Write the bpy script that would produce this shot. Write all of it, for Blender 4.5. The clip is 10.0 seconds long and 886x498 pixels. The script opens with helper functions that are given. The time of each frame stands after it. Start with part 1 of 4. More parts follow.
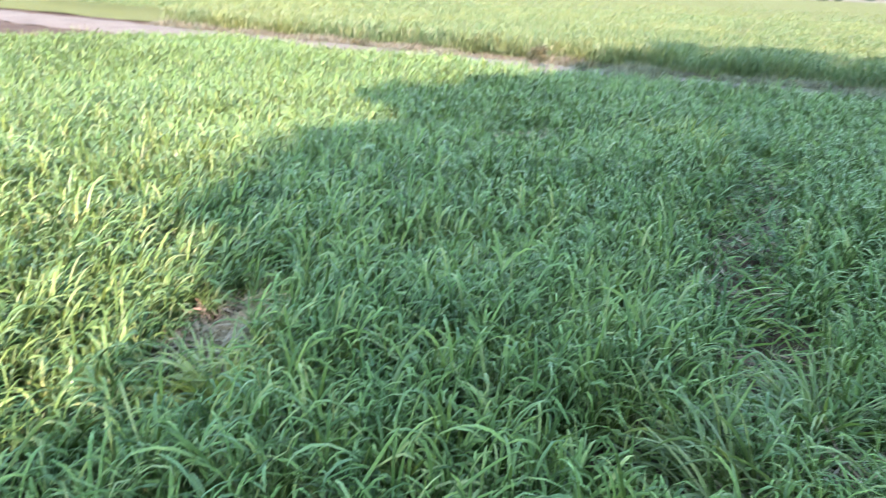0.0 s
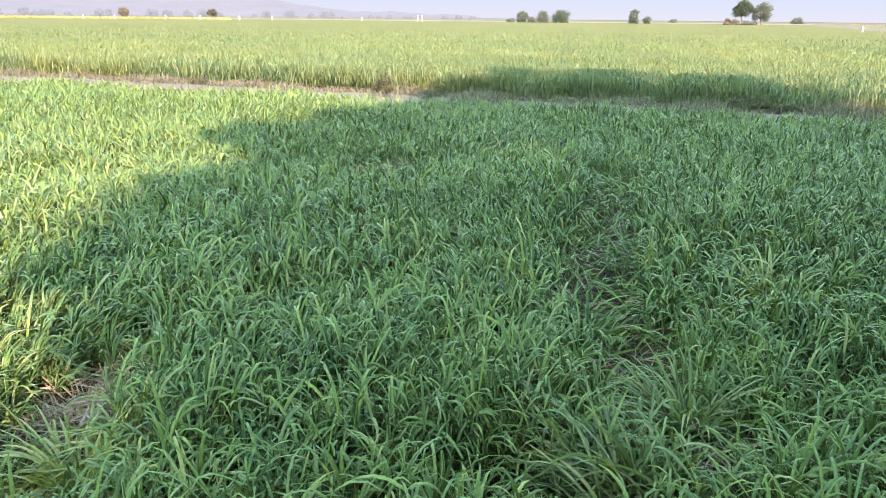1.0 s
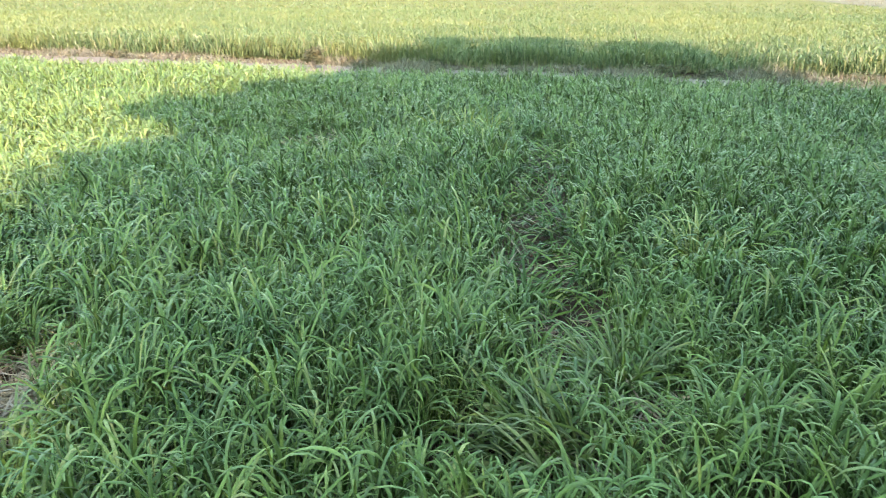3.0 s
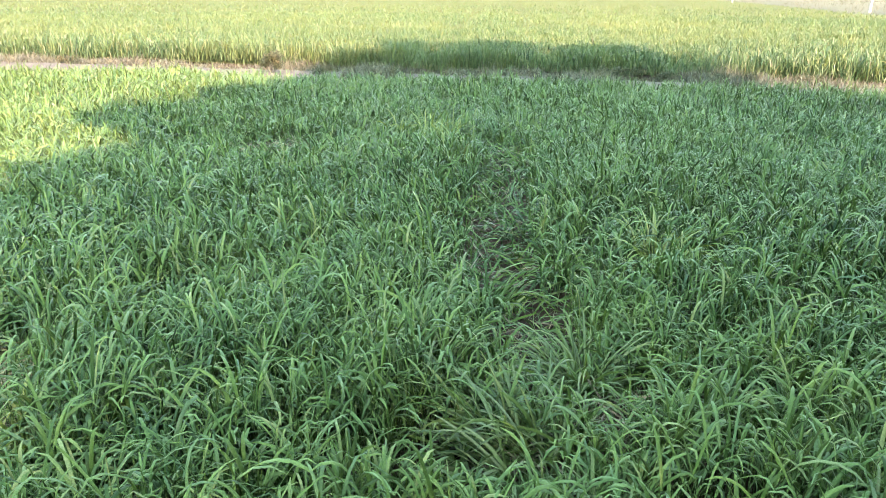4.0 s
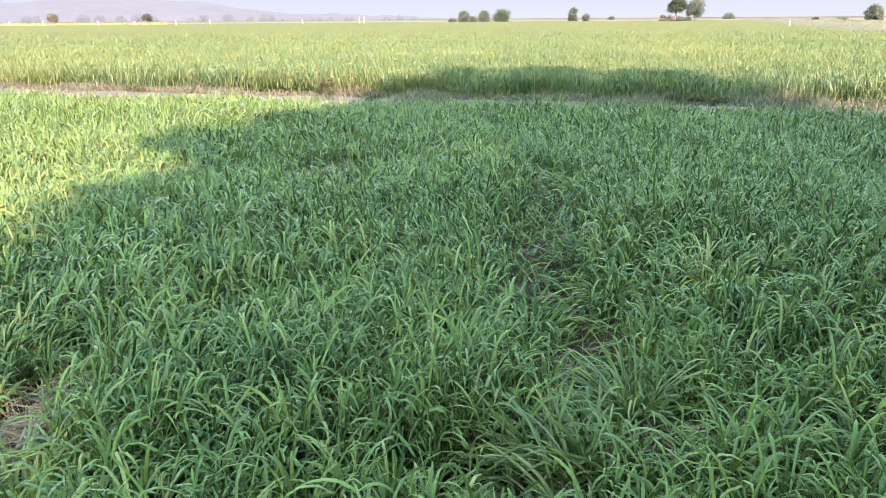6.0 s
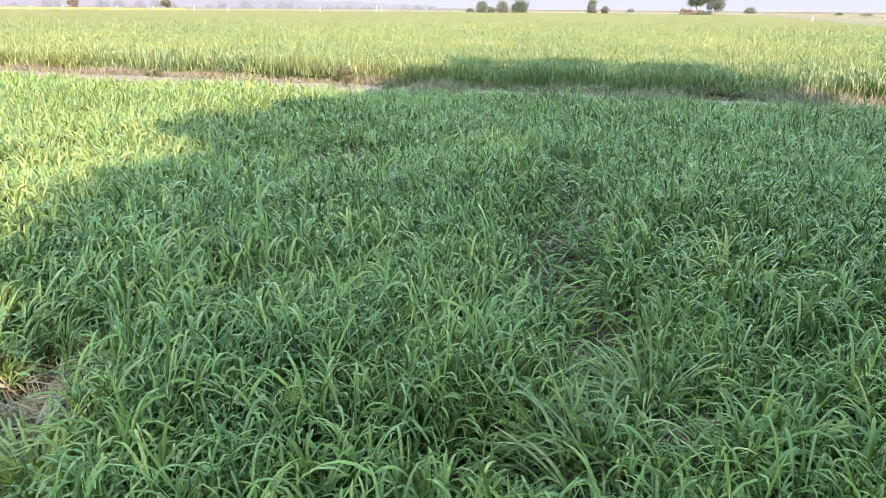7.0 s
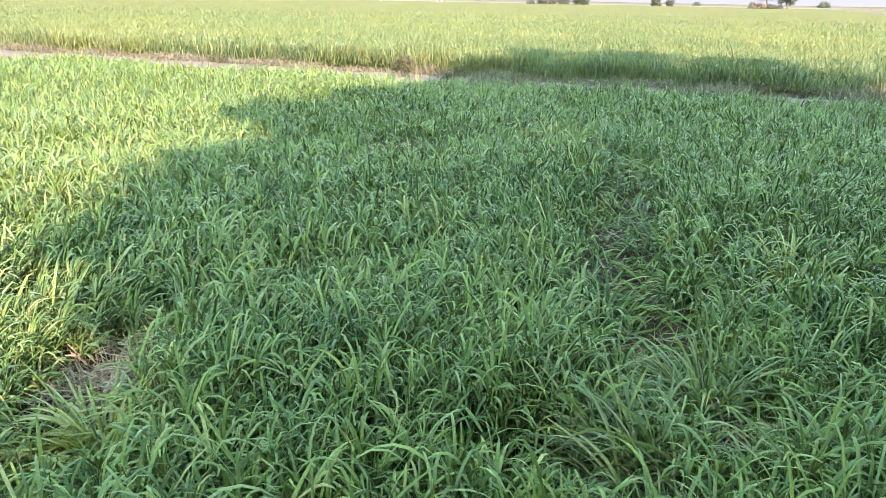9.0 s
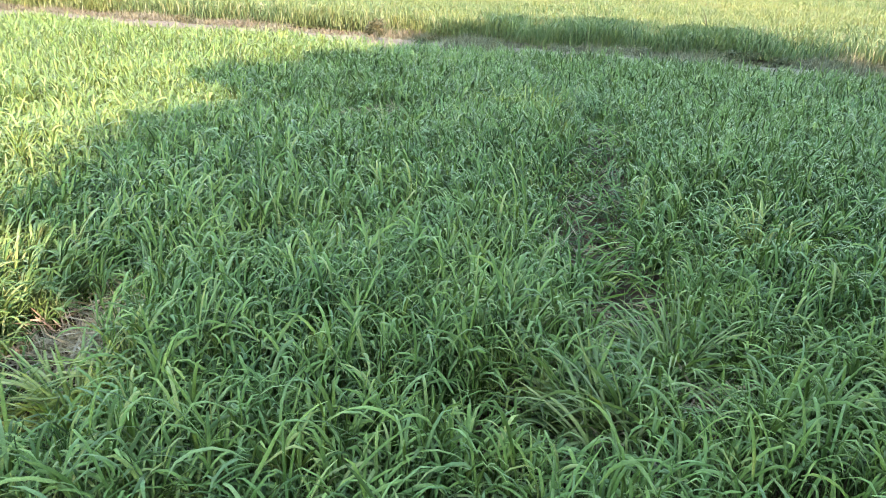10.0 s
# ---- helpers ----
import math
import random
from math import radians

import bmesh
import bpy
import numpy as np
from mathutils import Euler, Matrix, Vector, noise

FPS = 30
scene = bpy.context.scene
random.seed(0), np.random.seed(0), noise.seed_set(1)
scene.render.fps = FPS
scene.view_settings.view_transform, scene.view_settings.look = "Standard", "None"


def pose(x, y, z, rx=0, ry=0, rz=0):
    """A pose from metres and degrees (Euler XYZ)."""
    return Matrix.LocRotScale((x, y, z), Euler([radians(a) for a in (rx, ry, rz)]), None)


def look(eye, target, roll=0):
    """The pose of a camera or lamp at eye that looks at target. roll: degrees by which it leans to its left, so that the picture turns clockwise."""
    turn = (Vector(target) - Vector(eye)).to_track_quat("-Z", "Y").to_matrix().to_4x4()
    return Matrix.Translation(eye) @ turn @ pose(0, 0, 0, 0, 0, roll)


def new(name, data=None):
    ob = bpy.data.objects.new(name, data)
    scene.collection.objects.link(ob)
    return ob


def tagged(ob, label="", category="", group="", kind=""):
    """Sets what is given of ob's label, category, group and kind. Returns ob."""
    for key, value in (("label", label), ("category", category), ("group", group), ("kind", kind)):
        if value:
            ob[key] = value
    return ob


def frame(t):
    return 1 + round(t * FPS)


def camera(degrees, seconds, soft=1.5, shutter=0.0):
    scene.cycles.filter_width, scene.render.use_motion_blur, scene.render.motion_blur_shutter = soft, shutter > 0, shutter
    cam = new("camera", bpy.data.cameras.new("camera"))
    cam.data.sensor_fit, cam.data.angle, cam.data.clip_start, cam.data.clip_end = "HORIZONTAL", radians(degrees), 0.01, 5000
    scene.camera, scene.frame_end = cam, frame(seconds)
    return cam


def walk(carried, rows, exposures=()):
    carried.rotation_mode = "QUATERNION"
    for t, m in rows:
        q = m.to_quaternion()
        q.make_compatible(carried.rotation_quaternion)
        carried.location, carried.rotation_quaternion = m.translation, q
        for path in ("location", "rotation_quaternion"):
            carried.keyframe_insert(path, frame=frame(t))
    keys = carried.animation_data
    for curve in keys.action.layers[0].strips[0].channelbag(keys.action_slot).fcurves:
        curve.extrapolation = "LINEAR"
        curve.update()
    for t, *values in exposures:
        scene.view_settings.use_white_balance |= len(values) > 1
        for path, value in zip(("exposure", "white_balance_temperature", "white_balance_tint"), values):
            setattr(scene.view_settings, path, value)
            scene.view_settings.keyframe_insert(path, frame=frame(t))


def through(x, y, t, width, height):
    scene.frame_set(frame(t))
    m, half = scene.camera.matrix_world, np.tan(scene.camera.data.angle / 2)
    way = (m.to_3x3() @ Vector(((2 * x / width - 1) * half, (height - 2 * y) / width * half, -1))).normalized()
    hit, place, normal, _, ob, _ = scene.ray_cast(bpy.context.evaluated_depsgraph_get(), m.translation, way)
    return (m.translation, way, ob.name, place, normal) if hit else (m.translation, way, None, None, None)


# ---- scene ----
cam = camera(65.0, 10.0, soft=0.5, shutter=0.15)
PATH = [
    (0, (0.088, 0.057, 1.498), (-0.292, 1.886, 0.783), 2.2),
    (0.1, (0.107, 0.070, 1.483), (-0.174, 1.940, 0.829), 2.0),
    (0.2, (0.119, 0.090, 1.479), (-0.084, 1.970, 0.827), 2.2),
    (0.5, (0.099, 0.105, 1.500), (0.040, 2.002, 0.868), 1.0),
    (1, (0.043, 0.079, 1.532), (0.053, 1.977, 0.902), 0.6),
    (1.5, (0.009, 0.072, 1.521), (0.074, 1.930, 0.785), 2.0),
    (2, (0.009, 0.082, 1.522), (0.031, 1.959, 0.834), 2.1),
    (2.5, (0.027, 0.078, 1.522), (0.024, 1.975, 0.890), 0.5),
    (3, (0.059, 0.081, 1.516), (0.242, 1.945, 0.812), 0.4),
    (3.2, (0.064, 0.081, 1.518), (0.315, 1.929, 0.796), 0.5),
    (4.5, (0.067, 0.086, 1.529), (0.357, 1.956, 0.882), 0.3),
    (5, (0.064, 0.081, 1.530), (0.275, 1.977, 0.928), 0.1),
    (5.5, (0.055, 0.078, 1.531), (0.227, 1.974, 0.919), 0.0),
    (5.7, (0.067, 0.073, 1.530), (0.224, 1.969, 0.914), -0.6),
    (6.8, (0.055, 0.079, 1.512), (0.172, 1.962, 0.849), 0.6),
    (7, (0.048, 0.071, 1.513), (0.161, 1.958, 0.860), 0.5),
    (7.5, (0.050, 0.064, 1.505), (0.142, 1.937, 0.811), 1.1),
    (8, (0.048, 0.070, 1.505), (0.100, 1.937, 0.789), 1.2),
    (8.5, (0.043, 0.074, 1.505), (0.099, 1.941, 0.791), 1.3),
    (9, (0.022, 0.070, 1.503), (-0.012, 1.951, 0.826), 1.1),
    (9.5, (0.033, 0.074, 1.487), (0.037, 1.929, 0.740), 1.9),
    (10, (0.026, 0.075, 1.488), (0.071, 1.923, 0.726), 2.2),
]
EXPOSURES = [(0, 3.47, 6550, 16), (0.3, 3.30, 6750, 14), (0.7, 3.26, 7150, 12), (1, 3.30, 7400, 12), (1.5, 3.41, 7560, 12), (2, 3.46, 7560, 12), (2.5, 3.36, 7560, 12), (3.2, 3.42, 7560, 12), (4.3, 3.59, 7560, 12), (4.5, 3.56, 7560, 12), (5, 3.37, 7560, 12), (5.5, 3.35, 7560, 12), (7, 3.40, 7560, 12), (10, 3.44, 7560, 12)]
walk(cam, [(t, look(eye, target, roll)) for t, eye, target, roll in PATH], EXPOSURES)

# ---- world, sun ----
# Plan axes: "u" runs along the farm path (to the right), "n" across it (away from the camera).
UX, UY = 0.939, -0.344
NX, NY = 0.344, 0.939
SUN_EL = radians(27)
SUN_AZ = radians(-10)
SUN_DIR = Vector((math.sin(SUN_AZ) * math.cos(SUN_EL), math.cos(SUN_AZ) * math.cos(SUN_EL), -math.sin(SUN_EL)))  # the way the light travels


def plan(u, n, z=0.0):
    return Vector((UX * u + NX * n, UY * u + NY * n, z))


world = bpy.data.worlds.new("sky")
scene.world = world
world.use_nodes = True
wn = world.node_tree.nodes
sky = wn.new("ShaderNodeTexSky")
sky.sky_type, sky.sun_disc = "NISHITA", False
sky.sun_elevation, sky.sun_rotation = SUN_EL, radians(170)
sky.air_density, sky.dust_density, sky.ozone_density = 2.0, 1.0, 3.0
wn["Background"].inputs["Strength"].default_value = 0.15
world.node_tree.links.new(sky.outputs[0], wn["Background"].inputs["Color"])

sun_data = bpy.data.lights.new("sun", "SUN")
sun_data.energy, sun_data.angle, sun_data.color = 2.8, radians(0.6), (1.0, 0.675, 0.665)
sun = new("sun", sun_data)
sun.matrix_world = look((0, 0, 60), Vector((0, 0, 60)) + SUN_DIR)

# ---- materials ----


def material(name):
    m = bpy.data.materials.new(name)
    m.use_nodes = True
    return m, m.node_tree.nodes, m.node_tree.links, m.node_tree.nodes["Principled BSDF"]


def ramp(nodes, stops):
    r = nodes.new("ShaderNodeValToRGB")
    els = r.color_ramp.elements
    while len(els) < len(stops):
        els.new(0.5)
    for e, (p, c) in zip(els, stops):
        e.position, e.color = p, (*c, 1)
    return r


def noise_node(nodes, links, scale, detail=3.0, rough=0.6, vec=None):
    t = nodes.new("ShaderNodeTexNoise")
    t.inputs["Scale"].default_value = scale
    t.inputs["Detail"].default_value = detail
    t.inputs["Roughness"].default_value = rough
    if vec is None:
        vec = nodes.new("ShaderNodeNewGeometry").outputs["Position"]
    links.new(vec, t.inputs["Vector"])
    return t


def mix_rgb(nodes, links, fac, a, b, blend="MIX"):
    m = nodes.new("ShaderNodeMix")
    m.data_type, m.blend_type = "RGBA", blend
    for sock, v in ((m.inputs[0], fac), (m.inputs[6], a), (m.inputs[7], b)):
        if isinstance(v, (int, float)):
            sock.default_value = v
        elif isinstance(v, tuple):
            sock.default_value = (*v, 1)
        else:
            links.new(v, sock)
    return m.outputs[2]


def leaf_material(name, stops, patch_colour, patch_scale=0.35, rough=0.42, through=0.35, grain=220.0, patch=0.5, spec=0.5, plant_scale=5.0, glaucous=None):
    """A leaf: a tint per leaf, wide patches of another tint over the field, fine grain, and light coming through."""
    m, nodes, links, b = material(name)
    geo = nodes.new("ShaderNodeNewGeometry")
    per_leaf = ramp(nodes, stops)
    links.new(geo.outputs["Random Per Island"], per_leaf.inputs[0])
    tint = per_leaf.outputs[0]
    if glaucous:  # every fourth leaf or so wears a blue-grey waxy bloom
        spread, part_of = nodes.new("ShaderNodeMath"), nodes.new("ShaderNodeMath")
        spread.operation, part_of.operation = "MULTIPLY", "FRACT"
        spread.inputs[1].default_value = 37.7
        links.new(geo.outputs["Random Per Island"], spread.inputs[0])
        links.new(spread.outputs[0], part_of.inputs[0])
        bloom = ramp(nodes, [(0.76, (0, 0, 0)), (0.92, (0.7, 0.7, 0.7))])
        links.new(part_of.outputs[0], bloom.inputs[0])
        tint = mix_rgb(nodes, links, bloom.outputs[0], tint, glaucous)
    wide = noise_node(nodes, links, patch_scale, 2.0, 0.5, geo.outputs["Position"])
    wide_ramp = ramp(nodes, [(0.42, (0, 0, 0)), (0.68, (patch,) * 3)])
    links.new(wide.outputs[0], wide_ramp.inputs[0])
    c = mix_rgb(nodes, links, wide_ramp.outputs[0], tint, patch_colour)
    mid = noise_node(nodes, links, plant_scale, 2.0, 0.5, geo.outputs["Position"])
    mid_ramp = ramp(nodes, [(0.36, (0.85, 0.93, 1.03)), (0.52, (1, 1, 1)), (0.68, (1.16, 1.06, 0.9))])
    links.new(mid.outputs[0], mid_ramp.inputs[0])
    c = mix_rgb(nodes, links, 1.0, c, mid_ramp.outputs[0], "MULTIPLY")
    fine = noise_node(nodes, links, grain, 2.0, 0.6, geo.outputs["Position"])
    fine_ramp = ramp(nodes, [(0.3, (0.72, 0.72, 0.72)), (0.7, (1.15, 1.15, 1.15))])
    links.new(fine.outputs[0], fine_ramp.inputs[0])
    c = mix_rgb(nodes, links, 1.0, c, fine_ramp.outputs[0], "MULTIPLY")
    links.new(c, b.inputs["Base Color"])
    b.inputs["Roughness"].default_value = rough
    b.inputs["Specular IOR Level"].default_value = spec
    if through > 0:
        tr = nodes.new("ShaderNodeBsdfTranslucent")
        warm = mix_rgb(nodes, links, 1.0, c, (1.25, 1.3, 0.6), "MULTIPLY")
        links.new(warm, tr.inputs["Color"])
        mx = nodes.new("ShaderNodeMixShader")
        mx.inputs[0].default_value = through
        links.new(b.outputs[0], mx.inputs[1])
        links.new(tr.outputs[0], mx.inputs[2])
        links.new(mx.outputs[0], nodes["Material Output"].inputs["Surface"])
    return m


def soil_material(name, dark, light, pale, scale=1.0, pale_amount=0.6):
    m, nodes, links, b = material(name)
    geo = nodes.new("ShaderNodeNewGeometry")
    big = noise_node(nodes, links, 1.3 * scale, 5.0, 0.65, geo.outputs["Position"])
    small = noise_node(nodes, links, 28.0 * scale, 5.0, 0.7, geo.outputs["Position"])
    r1 = ramp(nodes, [(0.3, dark), (0.7, light)])
    links.new(small.outputs[0], r1.inputs[0])
    r2 = ramp(nodes, [(0.4, (0, 0, 0)), (0.7, (pale_amount,) * 3)])
    links.new(big.outputs[0], r2.inputs[0])
    links.new(mix_rgb(nodes, links, r2.outputs[0], r1.outputs[0], pale), b.inputs["Base Color"])
    b.inputs["Roughness"].default_value = 0.95
    b.inputs["Specular IOR Level"].default_value = 0.15
    bump = nodes.new("ShaderNodeBump")
    bump.inputs["Strength"].default_value = 0.7
    bump.inputs["Distance"].default_value = 0.02
    links.new(small.outputs[0], bump.inputs["Height"])
    links.new(bump.outputs[0], b.inputs["Normal"])
    return m


# Field soil tint lowered so the gaps between plants look deeper in shade.
M_SOIL = soil_material("shade_darkened_brown_soil", (0.0175, 0.0115, 0.007), (0.055, 0.036, 0.0215), (0.09, 0.0625, 0.0375), 1.0, 0.35)
M_PATH = soil_material("dry_trodden_earth", (0.062, 0.054, 0.043), (0.102, 0.09, 0.072), (0.126, 0.111, 0.09), 0.7, 0.7)
M_DRYLAND = soil_material("dry_grass_land", (0.06, 0.057, 0.03), (0.084, 0.078, 0.045), (0.054, 0.06, 0.03), 0.05, 0.5)
M_BANK = soil_material("dry_grass_bank", (0.075, 0.078, 0.05), (0.112, 0.112, 0.072), (0.08, 0.09, 0.053), 0.3, 0.5)
M_ROADSTRIP = soil_material("pale_dust_road", (0.0997, 0.1, 0.07), (0.128, 0.125, 0.09), (0.0902, 0.095, 0.065), 0.05, 0.5)
M_OAT = leaf_material("oat_leaf", [(0.0, (0.0132, 0.038, 0.0095)), (0.25, (0.0396, 0.086, 0.0209)), (0.55, (0.0822, 0.15, 0.0399)), (0.85, (0.124, 0.204, 0.0627)), (1.0, (0.183, 0.217, 0.0931))],
                      (0.108, 0.168, 0.0437), 0.45, 0.32, 0.04, spec=0.11, patch=0.35, glaucous=(0.0954, 0.16, 0.076))
M_WHEAT = leaf_material("wheat_leaf", [(0.0, (0.0257, 0.0578, 0.0246)), (0.4, (0.0663, 0.118, 0.046)), (0.88, (0.111, 0.155, 0.0621)), (1.0, (0.15, 0.164, 0.0835))],
                        (0.121, 0.154, 0.0546), 0.12, 0.4, 0.15, 120.0, 0.55, 0.18, plant_scale=1.5)
M_STRAW = leaf_material("dry_straw", [(0.0, (0.052, 0.058, 0.04)), (0.5, (0.105, 0.116, 0.08)), (1.0, (0.165, 0.178, 0.125))], (0.09, 0.08, 0.0625), 0.8, 0.7, 0.15, 200.0, 0.5, 0.2)
# Dead straw, its colour lightened to stand in for a sun fleck.
M_LITTER = leaf_material("sunfleck_dead_straw", [(0.0, (0.15, 0.12, 0.08)), (0.5, (0.25, 0.205, 0.145)), (1.0, (0.36, 0.305, 0.22))], (0.19, 0.15, 0.1), 6.0, 0.7, 0.15, 200.0, 0.5, 0.2)
M_BANKGRASS = leaf_material("dry_bank_grass", [(0.0, (0.078, 0.082, 0.052)), (1.0, (0.122, 0.124, 0.08))], (0.09, 0.096, 0.058), 0.1, 0.7, 0.15, 60.0, 0.5, 0.2)
M_WEED = leaf_material("dusty_weed_leaf", [(0.0, (0.025, 0.04, 0.0175)), (0.6, (0.05, 0.07, 0.03)), (1.0, (0.1, 0.095, 0.05))], (0.08, 0.07, 0.04), 1.5, 0.6, 0.2, 150.0, 0.5, 0.3)
M_PALELEAF = leaf_material("pale_grass_leaf", [(0.0, (0.06, 0.11, 0.032)), (0.6, (0.115, 0.18, 0.052)), (1.0, (0.18, 0.22, 0.085))], (0.12, 0.165, 0.05), 2.0, 0.42, 0.3, 220.0, 0.4)
# Yellower, lighter leaf tint than M_OAT.
M_YELLOW_OAT = leaf_material("yellow_green_oat_leaf", [(0.0, (0.09, 0.14, 0.028)), (0.6, (0.175, 0.235, 0.055)), (1.0, (0.27, 0.29, 0.1))], (0.2, 0.24, 0.06), 2.0, 0.42, 0.25, 220.0, 0.4)
M_TREE = leaf_material("tree_leaf", [(0.0, (0.05, 0.076, 0.056)), (1.0, (0.072, 0.1, 0.072))], (0.06, 0.088, 0.064), 0.15, 0.9, 0.5, 10.0, 0.5, 0.0)
# Grey and pale leaf tints: haze over the field trees mixed into the colour.
M_TREE_GREY = leaf_material("haze_greyed_tree_leaf", [(0.0, (0.0959, 0.123, 0.115)), (1.0, (0.123, 0.15, 0.138))], (0.109, 0.136, 0.128), 0.15, 0.9, 0.5, 10.0, 0.5, 0.0)
M_TREE_PALE = leaf_material("pale_tree_leaf", [(0.0, (0.0832, 0.0988, 0.0858)), (1.0, (0.109, 0.122, 0.0988))], (0.0936, 0.104, 0.0936), 0.15, 0.9, 0.5, 10.0, 0.5, 0.0)
M_TREE_RED = leaf_material("bare_reddish_twigs", [(0.0, (0.138, 0.134, 0.123)), (1.0, (0.171, 0.163, 0.147))], (0.154, 0.147, 0.134), 0.15, 0.9, 0.5, 10.0, 0.5, 0.0)
M_MUSTARD = leaf_material("mustard_bloom", [(0.0, (0.12, 0.15, 0.045)), (0.6, (0.18, 0.19, 0.06)), (1.0, (0.23, 0.225, 0.09))], (0.2, 0.2, 0.075), 0.05, 0.6, 0.25, 10.0, 0.4)


def plain_material(name, colour, rough, variation=0.25, scale=6.0, metal=0.0):
    m, nodes, links, b = material(name)
    t = noise_node(nodes, links, scale, 5.0, 0.65)
    lo, hi = tuple(c * (1 - variation) for c in colour), tuple(min(1, c * (1 + variation)) for c in colour)
    r = ramp(nodes, [(0.3, lo), (0.7, hi)])
    links.new(t.outputs[0], r.inputs[0])
    links.new(r.outputs[0], b.inputs["Base Color"])
    b.inputs["Roughness"].default_value, b.inputs["Metallic"].default_value = rough, metal
    bump = nodes.new("ShaderNodeBump")
    bump.inputs["Strength"].default_value, bump.inputs["Distance"].default_value = 0.4, 0.01
    links.new(t.outputs[0], bump.inputs["Height"])
    links.new(bump.outputs[0], b.inputs["Normal"])
    return m


M_BARK = plain_material("bark", (0.1, 0.08, 0.06), 0.9, 0.4, 9.0)
M_POST = plain_material("limewashed_stone", (0.36, 0.35, 0.32), 0.85, 0.15, 5.0)
M_CLOD = plain_material("soil_clod", (0.1, 0.06, 0.0375), 0.95, 0.35, 30.0)

# Far backdrop hills: haze of dusty air painted in as a faint bluish glow.
M_HILL, hn, hl, hb = material("haze_glow_hills")
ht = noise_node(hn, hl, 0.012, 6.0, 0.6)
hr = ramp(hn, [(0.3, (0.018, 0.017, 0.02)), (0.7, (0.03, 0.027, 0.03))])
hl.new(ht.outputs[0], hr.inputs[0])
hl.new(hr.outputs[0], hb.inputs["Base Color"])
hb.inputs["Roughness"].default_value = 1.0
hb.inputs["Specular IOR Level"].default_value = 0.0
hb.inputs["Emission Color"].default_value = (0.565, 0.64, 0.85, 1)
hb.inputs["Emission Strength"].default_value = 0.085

# Glowing backdrop for the low sky, haze painted in: paler at the horizon, bluer above.
M_SKYBAND, sn, sl, sb = material("hazy_low_sky")
sz = sn.new("ShaderNodeSeparateXYZ")
sl.new(sn.new("ShaderNodeNewGeometry").outputs["Position"], sz.inputs[0])
smap = sn.new("ShaderNodeMapRange")
smap.inputs["From Min"].default_value, smap.inputs["From Max"].default_value = 0.0, 700.0
sl.new(sz.outputs[2], smap.inputs[0])
sr = ramp(sn, [(0.0, (0.77, 0.85, 1.09)), (0.25, (0.66, 0.79, 1.13)), (1.0, (0.45, 0.63, 1.1))])
sl.new(smap.outputs[0], sr.inputs[0])
semit = sn.new("ShaderNodeEmission")
semit.inputs["Strength"].default_value = 0.1
sl.new(sr.outputs[0], semit.inputs["Color"])
sl.new(semit.outputs[0], sn["Material Output"].inputs["Surface"])

# Trees of the distance: the same haze painted in as a bluish glow.
M_HAZE, zn, zl, zb = material("haze_glow_foliage")
zt = noise_node(zn, zl, 0.4, 4.0, 0.6)
zr = ramp(zn, [(0.3, (0.008, 0.011, 0.012)), (0.7, (0.014, 0.017, 0.017))])
zl.new(zt.outputs[0], zr.inputs[0])
zl.new(zr.outputs[0], zb.inputs["Base Color"])
zb.inputs["Roughness"].default_value = 1.0
zb.inputs["Emission Color"].default_value = (0.54, 0.61, 0.78, 1)
zb.inputs["Emission Strength"].default_value = 0.075

# ---- mesh helpers ----


def raw_mesh(name, verts, quads, smooth=True):
    """A mesh from arrays of corners and four-cornered faces."""
    me = bpy.data.meshes.new(name)
    me.vertices.add(len(verts))
    me.vertices.foreach_set("co", np.asarray(verts, np.float32).ravel())
    q = np.asarray(quads, np.int32)
    me.loops.add(q.size)
    me.loops.foreach_set("vertex_index", q.ravel())
    me.polygons.add(len(q))
    me.polygons.foreach_set("loop_start", np.arange(0, q.size, 4, dtype=np.int32))
    me.update(calc_edges=True)
    if smooth:
        me.shade_smooth()
    else:
        me.shade_flat()
    return me


def from_arrays(name, verts, quads, mat, parent=None, label="", smooth=True):
    me = raw_mesh(name, verts, quads, smooth)
    me.materials.append(mat)
    ob = new(name, me)
    ob.parent = parent
    if label:
        tagged(ob, label)
    return ob


def part(name, bm, mat, parent, label=""):
    me = bpy.data.meshes.new(name)
    bm.to_mesh(me)
    bm.free()
    me.materials.append(mat)
    ob = new(name, me)
    ob.parent = parent
    if label:
        tagged(ob, label)
    return ob


